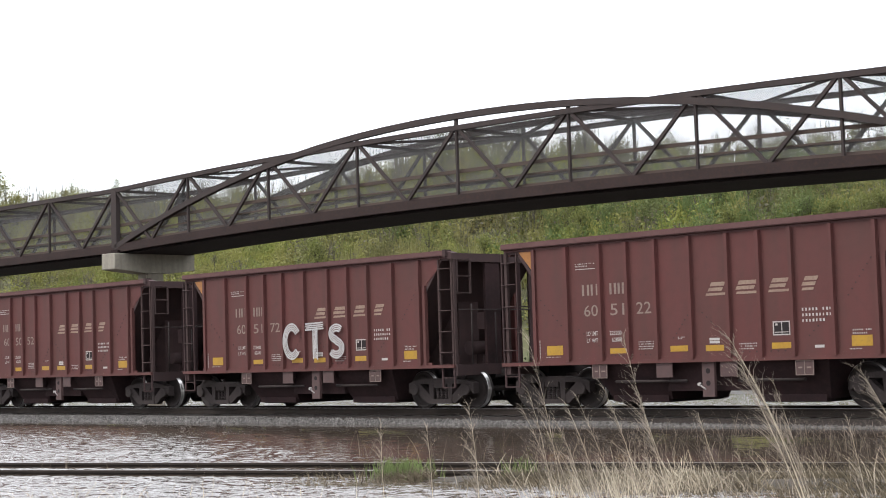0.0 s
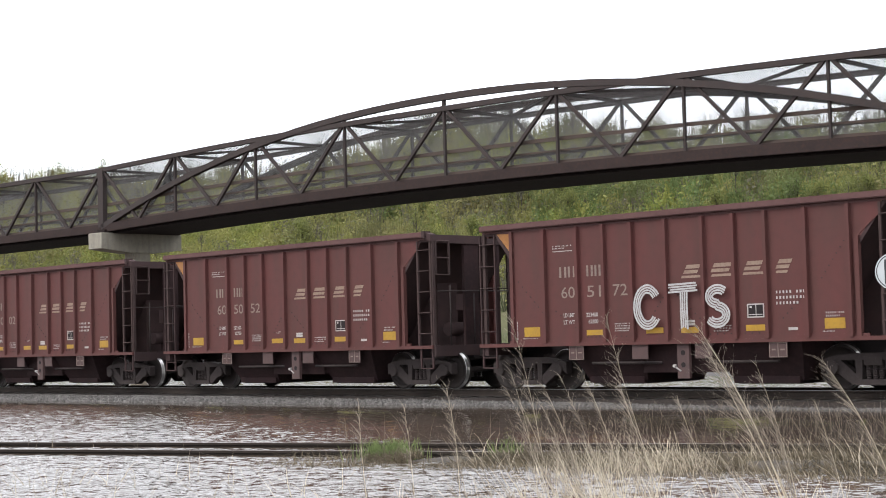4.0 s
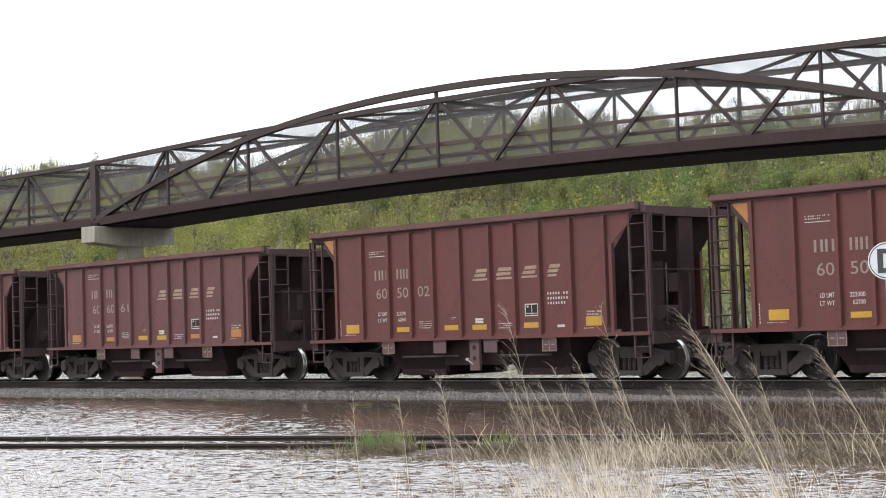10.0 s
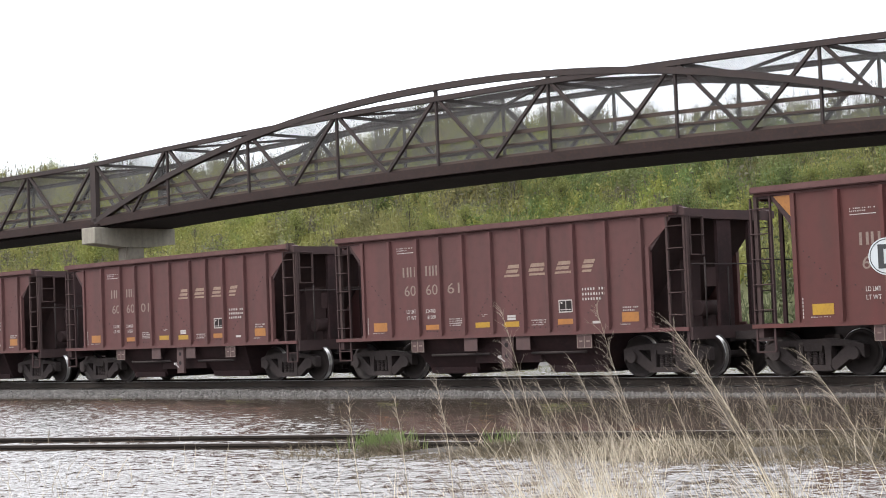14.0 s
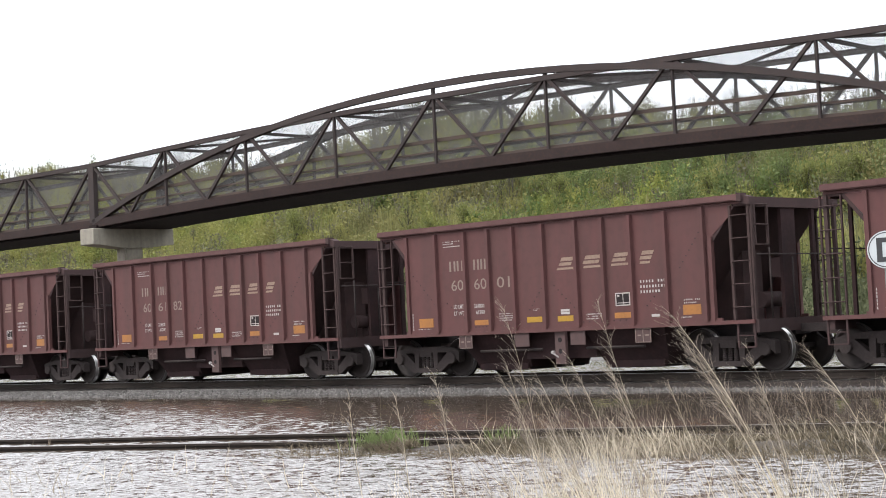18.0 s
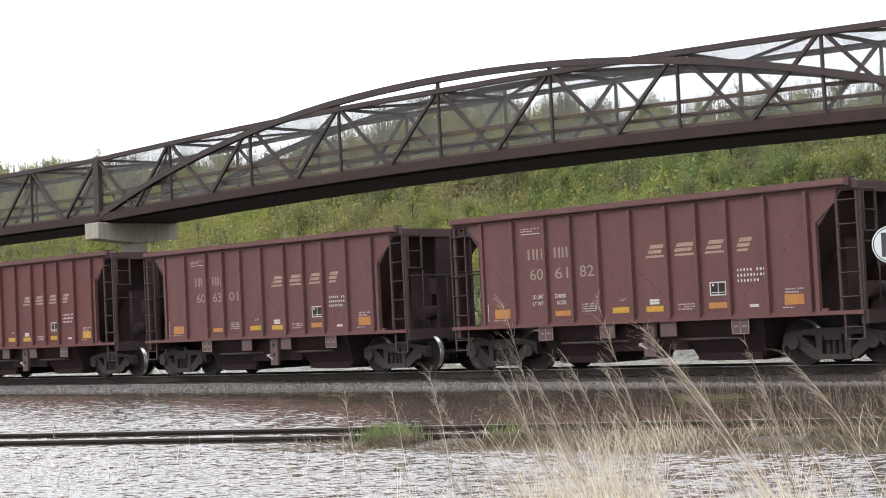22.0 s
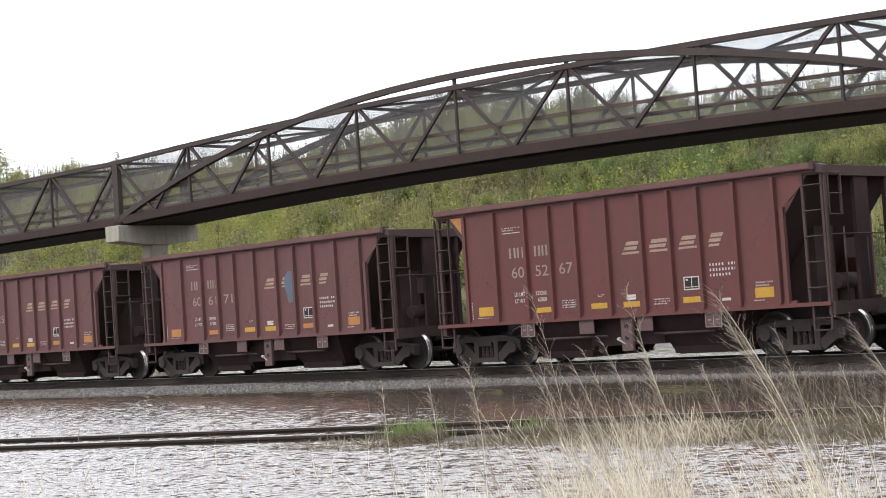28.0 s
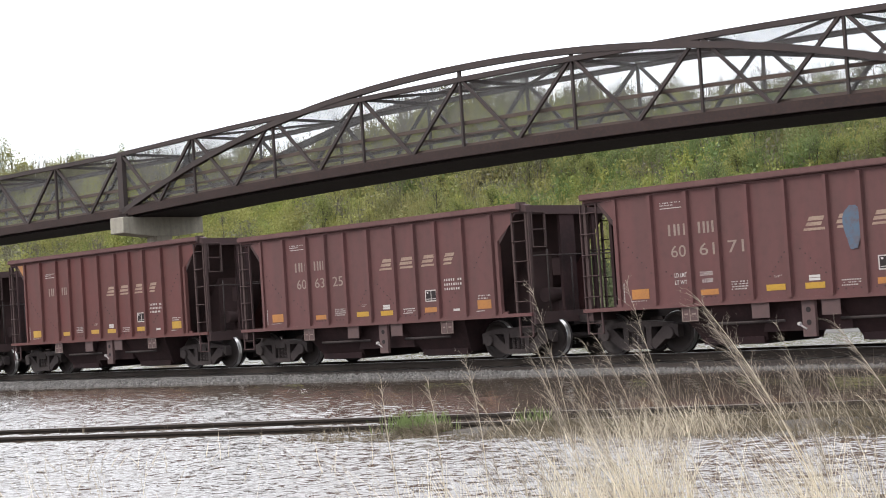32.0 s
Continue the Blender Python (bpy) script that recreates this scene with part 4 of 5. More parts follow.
def spray_letter(car, strokes):
    """A big letter sprayed in four loose parallel lines."""
    bm = B()
    rng = random.Random(len(strokes[0]))
    for pts in strokes:
        for k in range(4):
            off = (k - 1.5) * 0.052
            w = 0.040 if k in (0, 3) else 0.033
            path = []
            for i, p in enumerate(pts):
                q0, q1 = pts[max(i - 1, 0)], pts[min(i + 1, len(pts) - 1)]
                dx, dz = q1[0] - q0[0], q1[1] - q0[1]
                ln = math.hypot(dx, dz)
                o = off + 0.006 * noise.noise((i * 0.4, k * 3.1, 0))
                path.append((p[0] - dz / ln * o, -SIDE - 0.092, p[1] + dx / ln * o))
            a, b = rng.uniform(-0.02, 0.03), rng.uniform(-0.02, 0.03)
            path[0] = tuple(Vector(path[0]) + (Vector(path[0]) - Vector(path[1])).normalized() * a)
            path[-1] = tuple(Vector(path[-1]) + (Vector(path[-1]) - Vector(path[-2])).normalized() * b)
            sweep(bm, path, w, 0.004)
    return part("graffiti_letter", bm, SPRAY, car, "white sprayed letter in streaky lines")


def build_train():
    base = {True: build_car(PAINT, AMBER, 3.59), False: build_car(PAINT_B, PAINT_B, 3.39)}
    used = set()
    todo = []
    for n, num, wt, gus in CARS:
        if gus not in used:
            used.add(gus)
            base[gus].matrix_basis = pose(train_place(0) - (n - 3) * PITCH, TRACK_Y, 0)
            todo.append((base[gus], n, num, wt, gus))
        else:
            todo.append((copy_thing(base[gus], pose(train_place(0) - (n - 3) * PITCH, TRACK_Y, 0)), n, num, wt, gus))
    for car, n, num, wt, gus in todo:
        label = "rust-red open-top ore hopper car with yellow reflector plates"
        if n == 1:
            label = "rust-red ore hopper car with large white sprayed letters"
        elif n == 9:
            label = "dull red ore hopper car with a blue paint smear"
        elif not gus:
            label = "dull weathered red open-top ore hopper car on the track"
        tagged(car, label, "freight car", "cars of the ore train")
        if num:
            a, b, c = num.split()
            lettering(car, a, -3.03, -2.64, 2.035, 2.285, STENCIL, "number", 0.004)
            lettering(car, b, -2.29, -1.90, 2.035, 2.285, STENCIL, "number", 0.004)
            lettering(car, c, -1.57, -1.17, 2.04, 2.29, STENCIL, "number", 0.004)
        if wt:
            lettering(car, "LD LMT", -2.98, -2.66, 1.615, 1.705, WHITE, bold=0.006)
            lettering(car, "LT WT", -2.98, -2.66, 1.46, 1.55, WHITE, bold=0.006)
            lettering(car, wt[0], -2.33, -2.0, 1.61, 1.70, WHITE, bold=0.006)
            lettering(car, wt[1], -2.27, -2.0, 1.465, 1.555, WHITE, bold=0.006)
        if n == 1:
            arc = lambda cx, cz, rx, rz, a0, a1, k: [(cx + rx * math.cos(radians(a0 + (a1 - a0) * i / k)), cz + rz * math.sin(radians(a0 + (a1 - a0) * i / k))) for i in range(k + 1)]
            spray_letter(car, [arc(-0.58, 1.77, 0.28, 0.38, 38, 322, 22)])
            spray_letter(car, [[(0.0, 2.13), (0.69, 2.15)], [(0.37, 2.05), (0.36, 1.70), (0.37, 1.31)]])
            spray_letter(car, [arc(1.21, 1.93, 0.21, 0.15, 35, 262, 14) + arc(1.19, 1.56, 0.22, 0.17, 82, -150, 16)])
        if n == 9:
            bm = B()
            pts = []
            for k in range(26):
                a = math.tau * k / 26
                r = 1 + 0.28 * noise.noise((math.cos(a) * 1.7, math.sin(a) * 1.7, 4.0))
                pts.append((1.36 + 0.20 * r * math.cos(a) * (1.0 + 0.35 * math.sin(a)), 2.32 + 0.46 * r * math.sin(a)))
            prism(bm, pts, -SIDE - 0.018, -SIDE - 0.015)
            part("paint_smear", bm, BLUE, car, "faded blue paint smear")
        TRAIN.append((n, car))


build_train()


# ---- footbridge ----
PANEL, BR_W, BR_H = 5.5, 4.0, 2.72
BR_M = pose(-66.55, 43.69, 0, 0, 0, 2.759)       # over the near pier; x along the bridge, y away from the camera


def camber(i):
    return 6.88 + (0.43 * 4 * (i / 8) * (1 - i / 8) if 0 <= i <= 8 else 0.03 * min(i, 0) if i < 0 else -0.03 * (i - 8))


def arch_z(i):
    return camber(i) + 3.17 * (1 - abs(1 - i / 4) ** 2.15)


def build_span(name, label, i0, i1, arched):
    br = thing(name, label, "footbridge", BR_M)
    X = lambda i: i * PANEL
    for y, near in ((0.0, True), (BR_W, False)):
        for zo, w, d, nm in ((-0.055, 0.37, 0.22, "bottom_chord"), (BR_H, 0.20, 0.20, "top_chord")):
            bm = sweep(B(), [(X(k / 2), y, camber(k / 2) + zo) for k in range(2 * i0, 2 * i1 + 1)], w, d)
            part(nm, bm, WEATHERING if zo > 1 else CHORD_STEEL, br)
        for i in range(i0, i1 + 1):
            end = arched and i in (i0, i1)
            if not arched and i in (0, 8):
                continue
            bm = B()
            bar(bm, (X(i), y, camber(i)), (X(i), y, camber(i) + BR_H), 0.40 if end else 0.085, 0.24 if end else 0.12)
            part("end_post" if end else "post", bm, WEATHERING, br)
        for i in range(i0, i1 + 1):
            for h in (-0.5, 0.5):
                if i0 <= i + h <= i1:
                    bm = B()
                    bar(bm, (X(i) + 0.24 * h, y, camber(i) + BR_H - 0.05), (X(i + h), y, camber(i + h) + 0.08), 0.125, 0.12)
                    part("diagonal", bm, WEATHERING, br)
        if arched:
            bm = sweep(B(), [(X(k / 6), y, arch_z(k / 6)) for k in range(49)], 0.24, 0.24)
            part("arch_rib", bm, WEATHERING, br, "curved weathering-steel arch rib")
            for i in range(3, 6):
                bm = B()
                bar(bm, (X(i), y, camber(i) + BR_H), (X(i), y, arch_z(i)), 0.12, 0.12)
                part("arch_hanger", bm, WEATHERING, br)
        inset = 0.14 if near else -0.14
        for zz, hh, nm in ((1.05, 0.14, "rub_rail"), (0.16, 0.20, "toe_plate"), (0.62, 0.07, "mid_rail")):
            bm = sweep(B(), [(X(k), y + inset, camber(k) + zz) for k in range(i0, i1 + 1)], hh, 0.05)
            part(nm, bm, RAILING, br)
        for k in range(i0, i1):
            bm = B()
            v = [bm.verts.new(c) for c in ((X(k), y + inset * 1.5, camber(k) + 0.1), (X(k + 1), y + inset * 1.5, camber(k + 1) + 0.1), (X(k + 1), y + inset * 1.5, camber(k + 1) + BR_H), (X(k), y + inset * 1.5, camber(k) + BR_H))]
            bm.faces.new(v)
            part("mesh_panel", bm, MESH, br, "chain-link safety mesh")
    for k in range(i0, i1):
        a, b = camber(k), camber(k + 1)
        bm = B()
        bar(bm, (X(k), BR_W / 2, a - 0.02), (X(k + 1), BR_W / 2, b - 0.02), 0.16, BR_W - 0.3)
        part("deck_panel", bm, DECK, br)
        for h in (0.0, 0.5):
            bm = B()
            c = camber(k + h)
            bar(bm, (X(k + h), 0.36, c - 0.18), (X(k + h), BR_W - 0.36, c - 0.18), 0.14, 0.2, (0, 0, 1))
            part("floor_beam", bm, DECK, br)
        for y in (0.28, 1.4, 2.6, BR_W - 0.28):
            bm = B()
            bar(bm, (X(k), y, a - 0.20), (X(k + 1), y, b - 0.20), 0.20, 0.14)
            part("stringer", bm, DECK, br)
        # sheet added below the stringers to keep the shaded underside evenly dark
        bm = B()
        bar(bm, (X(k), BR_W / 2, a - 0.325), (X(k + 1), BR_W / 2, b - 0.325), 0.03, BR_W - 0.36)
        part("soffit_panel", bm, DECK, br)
        # roof bracing and roof mesh
        bm = B()
        bar(bm, (X(k), 0, a + BR_H), (X(k), BR_W, a + BR_H), 0.12, 0.12, (0, 0, 1))
        part("roof_strut", bm, WEATHERING, br)
        bm = B()
        ya, yb = (0, BR_W) if k % 2 else (BR_W, 0)
        bar(bm, (X(k), ya, a + BR_H), (X(k + 1), yb, b + BR_H), 0.10, 0.10, (0, 0, 1))
        part("roof_brace", bm, WEATHERING, br)
        bm = B()
        v = [bm.verts.new(c) for c in ((X(k), 0.05, a + BR_H + 0.08), (X(k + 1), 0.05, b + BR_H + 0.08), (X(k + 1), BR_W - 0.05, b + BR_H + 0.08), (X(k), BR_W - 0.05, a + BR_H + 0.08))]
        bm.faces.new(v)
        part("roof_mesh", bm, ROOFMESH, br, "chain-link roof mesh")
    return br


build_span("footbridge", "brown weathering-steel arched truss footbridge with mesh sides", 0, 8, True)
build_span("footbridge_approach", "brown weathering-steel truss approach span with mesh sides", -8, 0, False)
build_span("footbridge_approach", "brown weathering-steel truss approach span with mesh sides", 8, 12, False)


def build_pier(i):
    p = thing("bridge_pier", "pale concrete hammerhead pier carrying the footbridge", "pier", BR_M @ pose(i * PANEL, 0, 0), "bridge piers")
    z1 = camber(i) - 0.30
    bm = B()
    outline = [(-0.60, z1), (BR_W + 0.15, z1), (BR_W + 0.15, z1 - 0.76), (BR_W / 2 + 0.7, z1 - 0.92), (BR_W / 2 - 0.9, z1 - 0.92), (-0.60, z1 - 0.76)]
    a = [bm.verts.new((-0.35, y, z)) for y, z in outline]
    b = [bm.verts.new((0.70, y, z)) for y, z in outline]
    bm.faces.new(a)
    bm.faces.new(b[::-1])
    for k in range(6):
        bm.faces.new((a[k], b[k], b[(k + 1) % 6], a[(k + 1) % 6]))
    bmesh.ops.bevel(bm, geom=bm.edges[:], offset=0.03, segments=1, affect="EDGES")
    part("pier_cap", bm, CONCRETE, p)
    bm = B()
    box(bm, -0.20, 0.55, BR_W / 2 - 0.66, BR_W / 2 + 0.40, -1.0, z1 - 0.90)
    bmesh.ops.bevel(bm, geom=[e for e in bm.edges if abs(e.verts[0].co.z - e.verts[1].co.z) > 1], offset=0.08, segments=2, affect="EDGES")
    part("pier_shaft", bm, CONCRETE, p)
    for y in (0.0, BR_W):
        bm = B()
        box(bm, -0.1, 0.45, y - 0.25, y + 0.25, z1 - 0.002, z1 + 0.17)
        part("bearing", bm, DECK, p)


build_pier(0)
build_pier(8)


# ---- derail sign beside the siding ----
def build_sign():
    az, d = radians(29.78), 21.0
    x, y, z = -math.sin(az) * d, math.cos(az) * d, 1.264 + d * math.tan(radians(1.78))
    s = thing("round_sign", "round white railway sign with black border on a pale post", "sign", pose(x, y, z, 0, 0, 20))
    bm = B()
    tube(bm, (0, -0.004, 0), (0, 0.004, 0), 0.232, 40)
    part("sign_face", bm, SIGNWHITE, s)
    bm = B()
    n = 48
    for r0, r1 in ((0.205, 0.217),):
        a = [[bm.verts.new((r * math.cos(k * math.tau / n), -0.006, r * math.sin(k * math.tau / n))) for k in range(n)] for r in (r0, r1)]
        for k in range(n):
            bm.faces.new((a[0][k], a[0][(k + 1) % n], a[1][(k + 1) % n], a[1][k]))
    part("sign_border", bm, SIGNBLACK, s)
    bm = B()
    prism(bm, [(-0.115, -0.15), (-0.045, -0.15), (-0.045, 0.15), (-0.115, 0.15)], -0.008, -0.005)
    prism(bm, [(-0.045, -0.15), (0.05, -0.15), (0.05, -0.09), (-0.045, -0.09)], -0.008, -0.005)
    prism(bm, [(-0.045, 0.09), (0.05, 0.09), (0.05, 0.15), (-0.045, 0.15)], -0.008, -0.005)
    prism(bm, [(0.05, -0.13), (0.11, -0.08), (0.11, 0.08), (0.05, 0.13)], -0.008, -0.005)
    part("sign_symbol", bm, SIGNBLACK, s)
    bm = B()
    box(bm, -0.035, 0.035, 0.006, 0.05, -z - 0.6, 0.12)
    part("post", bm, GALV, s)


build_sign()


# ---- plants ----
def at(az, d):
    a = radians(az)
    return -math.sin(a) * d, math.cos(a) * d


def leaf_quads(centres, sizes, rng):
    """Small leaf-shaped quads at random turns round given centres, as an (n, 4, 3) array."""
    n = len(centres)
    u = rng.normal(size=(n, 3))
    u /= np.linalg.norm(u, axis=1)[:, None]
    w = rng.normal(size=(n, 3))
    w -= u * (w * u).sum(1)[:, None]
    w /= np.linalg.norm(w, axis=1)[:, None]
    s = sizes[:, None]
    return np.stack([centres - u * s, centres + w * s * 0.5, centres + u * s, centres - w * s * 0.5], 1)


def blade(path, width, verts, faces, side):
    """A thin tapering ribbon along path."""
    k = len(verts)
    n = len(path)
    for i, p in enumerate(path):
        w = width * (1 - 0.85 * i / (n - 1)) / 2
        verts.append((p[0] - side[0] * w, p[1] - side[1] * w, p[2] - side[2] * w))
        verts.append((p[0] + side[0] * w, p[1] + side[1] * w, p[2] + side[2] * w))
    faces.extend([(k + 2 * i, k + 2 * i + 1, k + 2 * i + 3, k + 2 * i + 2) for i in range(n - 1)])


def build_tree(name, height, spread, leaves, leaf_mat, seed, size=0.16):
    """Slim spring tree: tapered trunk, rising limbs, twigs, loose leaf clumps."""
    rng = np.random.default_rng(seed)
    t = thing(name, "", "tree")
    bm = B()
    top = Vector((rng.uniform(-0.5, 0.5), rng.uniform(-0.5, 0.5), height * 0.80))
    pts = [Vector((0, 0, -0.4)), top * 0.33 + Vector((rng.uniform(-0.2, 0.2), rng.uniform(-0.2, 0.2), 0)), top * 0.66, top]
    r0 = 0.025 * height * 0.55
    for i in range(3):
        tube(bm, pts[i], pts[i + 1], r0 * (1 - i * 0.3), 6, r0 * (1 - (i + 1) * 0.3) + 0.008)
    part("trunk", bm, BARK, t)
    bm = B()
    tips = []
    for k in range(22):
        f = rng.uniform(0.12, 0.92)
        p = pts[0].lerp(top, f)
        a = rng.uniform(0, 6.28)
        ln = spread * (1.15 - f) * rng.uniform(0.7, 1.2)
        q = p + Vector((math.cos(a) * ln * 0.7, math.sin(a) * ln * 0.7, ln * rng.uniform(0.8, 1.5) + 0.4 * f))
        tube(bm, p, q, 0.028, 4, 0.010)
        tips += [(p.lerp(q, g), ln) for g in (0.45, 0.7, 1.0)]
        for j in range(3):
            p2 = p.lerp(q, rng.uniform(0.4, 0.95))
            q2 = p2 + Vector((rng.uniform(-0.5, 0.5), rng.uniform(-0.5, 0.5), rng.uniform(0.3, 0.9))) * (0.5 * ln)
            tube(bm, p2, q2, 0.010, 3, 0.004)
            tips += [(q2, ln), (p2.lerp(q2, 0.5), ln)]
    part("branching", bm, BARK, t)
    idx = rng.integers(0, len(tips), leaves)
    cen = np.array([tips[i][0][:] for i in idx]) + rng.normal(size=(leaves, 3)) * np.array([0.26, 0.26, 0.30]) * spread * 0.42
    part("crown", quad_mesh("crown", leaf_quads(cen, rng.uniform(0.5, 1.2, leaves) * size, rng), leaf_mat), None, t)
    return t


def build_hill_plants():
    rng = np.random.default_rng(11)
    kinds = [build_tree("tree", 6.0, 2.0, 900, LEAF_Y, 1, 0.11), build_tree("tree", 7.5, 2.3, 1000, LEAF, 2, 0.115), build_tree("tree", 5.0, 2.1, 900, LEAF_Y, 3, 0.11),
             build_tree("tree", 7.0, 3.0, 1700, LEAF_D, 4, 0.125), build_tree("tree", 6.0, 2.8, 1600, LEAF, 5, 0.125), build_tree("tree", 7.0, 1.9, 500, TWIG, 6, 0.08)]
    labels = ["slim young tree with sparse yellow-green spring leaves", "tall slim tree with light green spring leaves", "small bushy tree with yellow-green leaves",
              "leafy tree with deeper green crown", "round leafy tree in fresh green", "nearly bare tree with grey twigs"]
    spots = []
    for k in range(165):                                        # trees along the crest
        x = -25 - 225 * rng.uniform() ** 1.25
        spots.append((x, rng.uniform(100, 120), int(rng.choice([0, 1, 1, 2, 5, 5, 0])), rng.uniform(0.6, 0.98)))
    for k in range(80):                                         # greener trees on the slope towards the bridge's far end
        x = rng.uniform(-95, -28)
        spots.append((x, rng.uniform(84, 104), int(rng.choice([3, 4, 4, 1, 5])), rng.uniform(0.4, 0.75)))
    for k in range(60):
        x = rng.uniform(-250, -85)
        spots.append((x, rng.uniform(84, 104), int(rng.choice([0, 2, 2, 5, 4])), rng.uniform(0.4, 0.75)))
    for k in range(26):                                         # taller trees where the crest leaves the bridge
        spots.append((rng.uniform(-240, -176), rng.uniform(101, 112), int(rng.choice([0, 1, 2, 4, 1])), rng.uniform(1.0, 1.3)))
    seen = set()
    for x, y, k, s in spots:
        m = pose(x, y, ground_z(x, y) - 0.1, 0, 0, rng.uniform(0, 360)) @ Matrix.Scale(s, 4)
        if k not in seen:
            seen.add(k)
            o = kinds[k]
            o.matrix_basis = m
        else:
            o = copy_thing(kinds[k], m)
            o.scale = (s, s, s)
        tagged(o, labels[k], "tree", "trees on the hillside")
    # brush on the slope
    for nm, mat, lab, count, seed, ys, xr, dense, tall, m in (
            ("brush", LEAF_Y, "dense yellow-green spring brush on the hillside", 1900, 21, (82, 113), (-250, -20), 120, (1.0, 2.6), 12),
            ("brush", LEAF, "light green bushes on the hillside", 1000, 22, (82, 114), (-250, -20), 120, (1.0, 2.8), 12),
            ("brush", LEAF_D, "darker green bushes on the upper slope", 620, 23, (90, 112), (-105, -20), 130, (1.4, 3.2), 14),
            ("scrub", SCRUB, "dull green scrub along the foot of the hill", 420, 27, (62, 84), (-150, -15), 70, (1.2, 3.0), 14),
            ("bare_brush", TWIG, "grey-brown bare twiggy brush on the hillside", 800, 24, (82, 118), (-250, -20), 60, (1.0, 2.8), 14),
            ("thicket", LEAF_Y, "fine twiggy thicket budding yellow-green along the crest", 400, 25, (100, 120), (-190, -72), 100, (2.2, 4.2), 26),
            ("thicket", TWIG, "tall grey bare thicket along the crest", 360, 26, (100, 120), (-190, -60), 45, (2.4, 4.8), 34)):
        r = np.random.default_rng(seed)
        quads = []
        for _ in range(int(count * 1.35)):
            x, y = r.uniform(*xr), r.uniform(*ys)
            if noise.noise((x * 0.05, y * 0.05, seed)) < -0.38:
                continue
            z = ground_z(x, y) - 0.2
            h, w = r.uniform(*tall), r.uniform(0.7, 1.5)
            n = dense
            g = r.uniform(0, 1, n) ** 0.8
            lob = 3 + int(r.integers(0, 4))
            ang = r.integers(0, lob, n) * (6.283 / lob) + r.normal(0, 0.5, n)
            rad = np.sqrt(r.uniform(0, 1, n)) * w * (0.35 + 0.9 * np.sin(np.clip(g * 0.9 + 0.1, 0, 1) * math.pi))
            hh = h * (0.75 + 0.4 * np.cos(ang * 2 + r.uniform(0, 6)) ** 2)
            cen = np.stack([x + np.cos(ang) * rad, y + np.sin(ang) * rad, z + g * hh], 1)
            quads.append(leaf_quads(cen, r.uniform(0.08, 0.20, n), r))
            a = r.uniform(0, 6.28, m)
            ln = h * r.uniform(0.8, 1.35, m)
            foot = np.stack([np.full(m, x), np.full(m, y), np.full(m, z)], 1)
            tip = foot + np.stack([np.cos(a) * w * 0.8, np.sin(a) * w * 0.8, ln], 1)
            sd = np.array([0.72, 0.69, 0.0]) * 0.024
            quads.append(np.stack([foot - sd, foot + sd, tip + sd * 0.3, tip - sd * 0.3], 1))
        tagged(new(nm, quad_mesh(nm, np.concatenate(quads), mat)), lab, "bushes", kind="stuff")


build_hill_plants()


def build_slope_grass():
    """Tall pale grass in upright tufts on the lower slope."""
    r = np.random.default_rng(29)
    quads = []
    for _ in range(1100):
        x, y = r.uniform(-112, -22), r.uniform(83, 93)
        if noise.noise((x * 0.07, y * 0.07, 9)) < 0.0:
            continue
        m = 16
        foot = np.stack([x + r.normal(0, 0.7, m), y + r.normal(0, 0.5, m), np.full(m, ground_z(x, y) - 0.1)], 1)
        tip = foot + np.stack([r.normal(-0.08, 0.16, m), r.normal(0, 0.1, m), r.uniform(0.9, 2.1, m)], 1)
        sd = np.array([0.72, 0.69, 0.0]) * 0.035
        quads.append(np.stack([foot - sd, foot + sd, tip + sd * 0.25, tip - sd * 0.25], 1))
    tagged(new("tall_grass", quad_mesh("tall_grass", np.concatenate(quads), SPEAR)), "tall pale yellow-green grass on the lower slope", "grass", kind="stuff")


build_slope_grass()


def grass_field(name, label, mat, seed, spots, height, width, lean=(-0.25, 0.1), nseg=5, loose=0.22):
    """Many single blades, one mesh; spots are (x, y, z)."""
    r = np.random.default_rng(seed)
    verts, faces = [], []
    for x, y, z in spots:
        h = height * r.uniform(0.5, 1.2)
        lx, b = (lean[0] + r.normal() * loose) * h, r.uniform(0.4, 1.2)
        ly = (lean[1] + r.normal() * loose) * h
        path = []
        for i in range(nseg + 1):
            f = i / nseg
            droop = 0.18 * h * b * max(0, f - 0.6) ** 2 * 4
            path.append((x + lx * f ** 1.7, y + ly * f ** 1.7, z + h * f - droop))
        a = r.uniform(0.3, 1.2)
        blade(path, width * r.uniform(0.6, 1.3), verts, faces, (math.cos(a), math.sin(a), 0.0))
    return tagged(new(name, from_arrays(name, verts, faces, mat)), label, "grass", kind="stuff")


def siding_point(s, d):
    p = SID_A + SID_D * s + SID_N * d
    return p.x, p.y


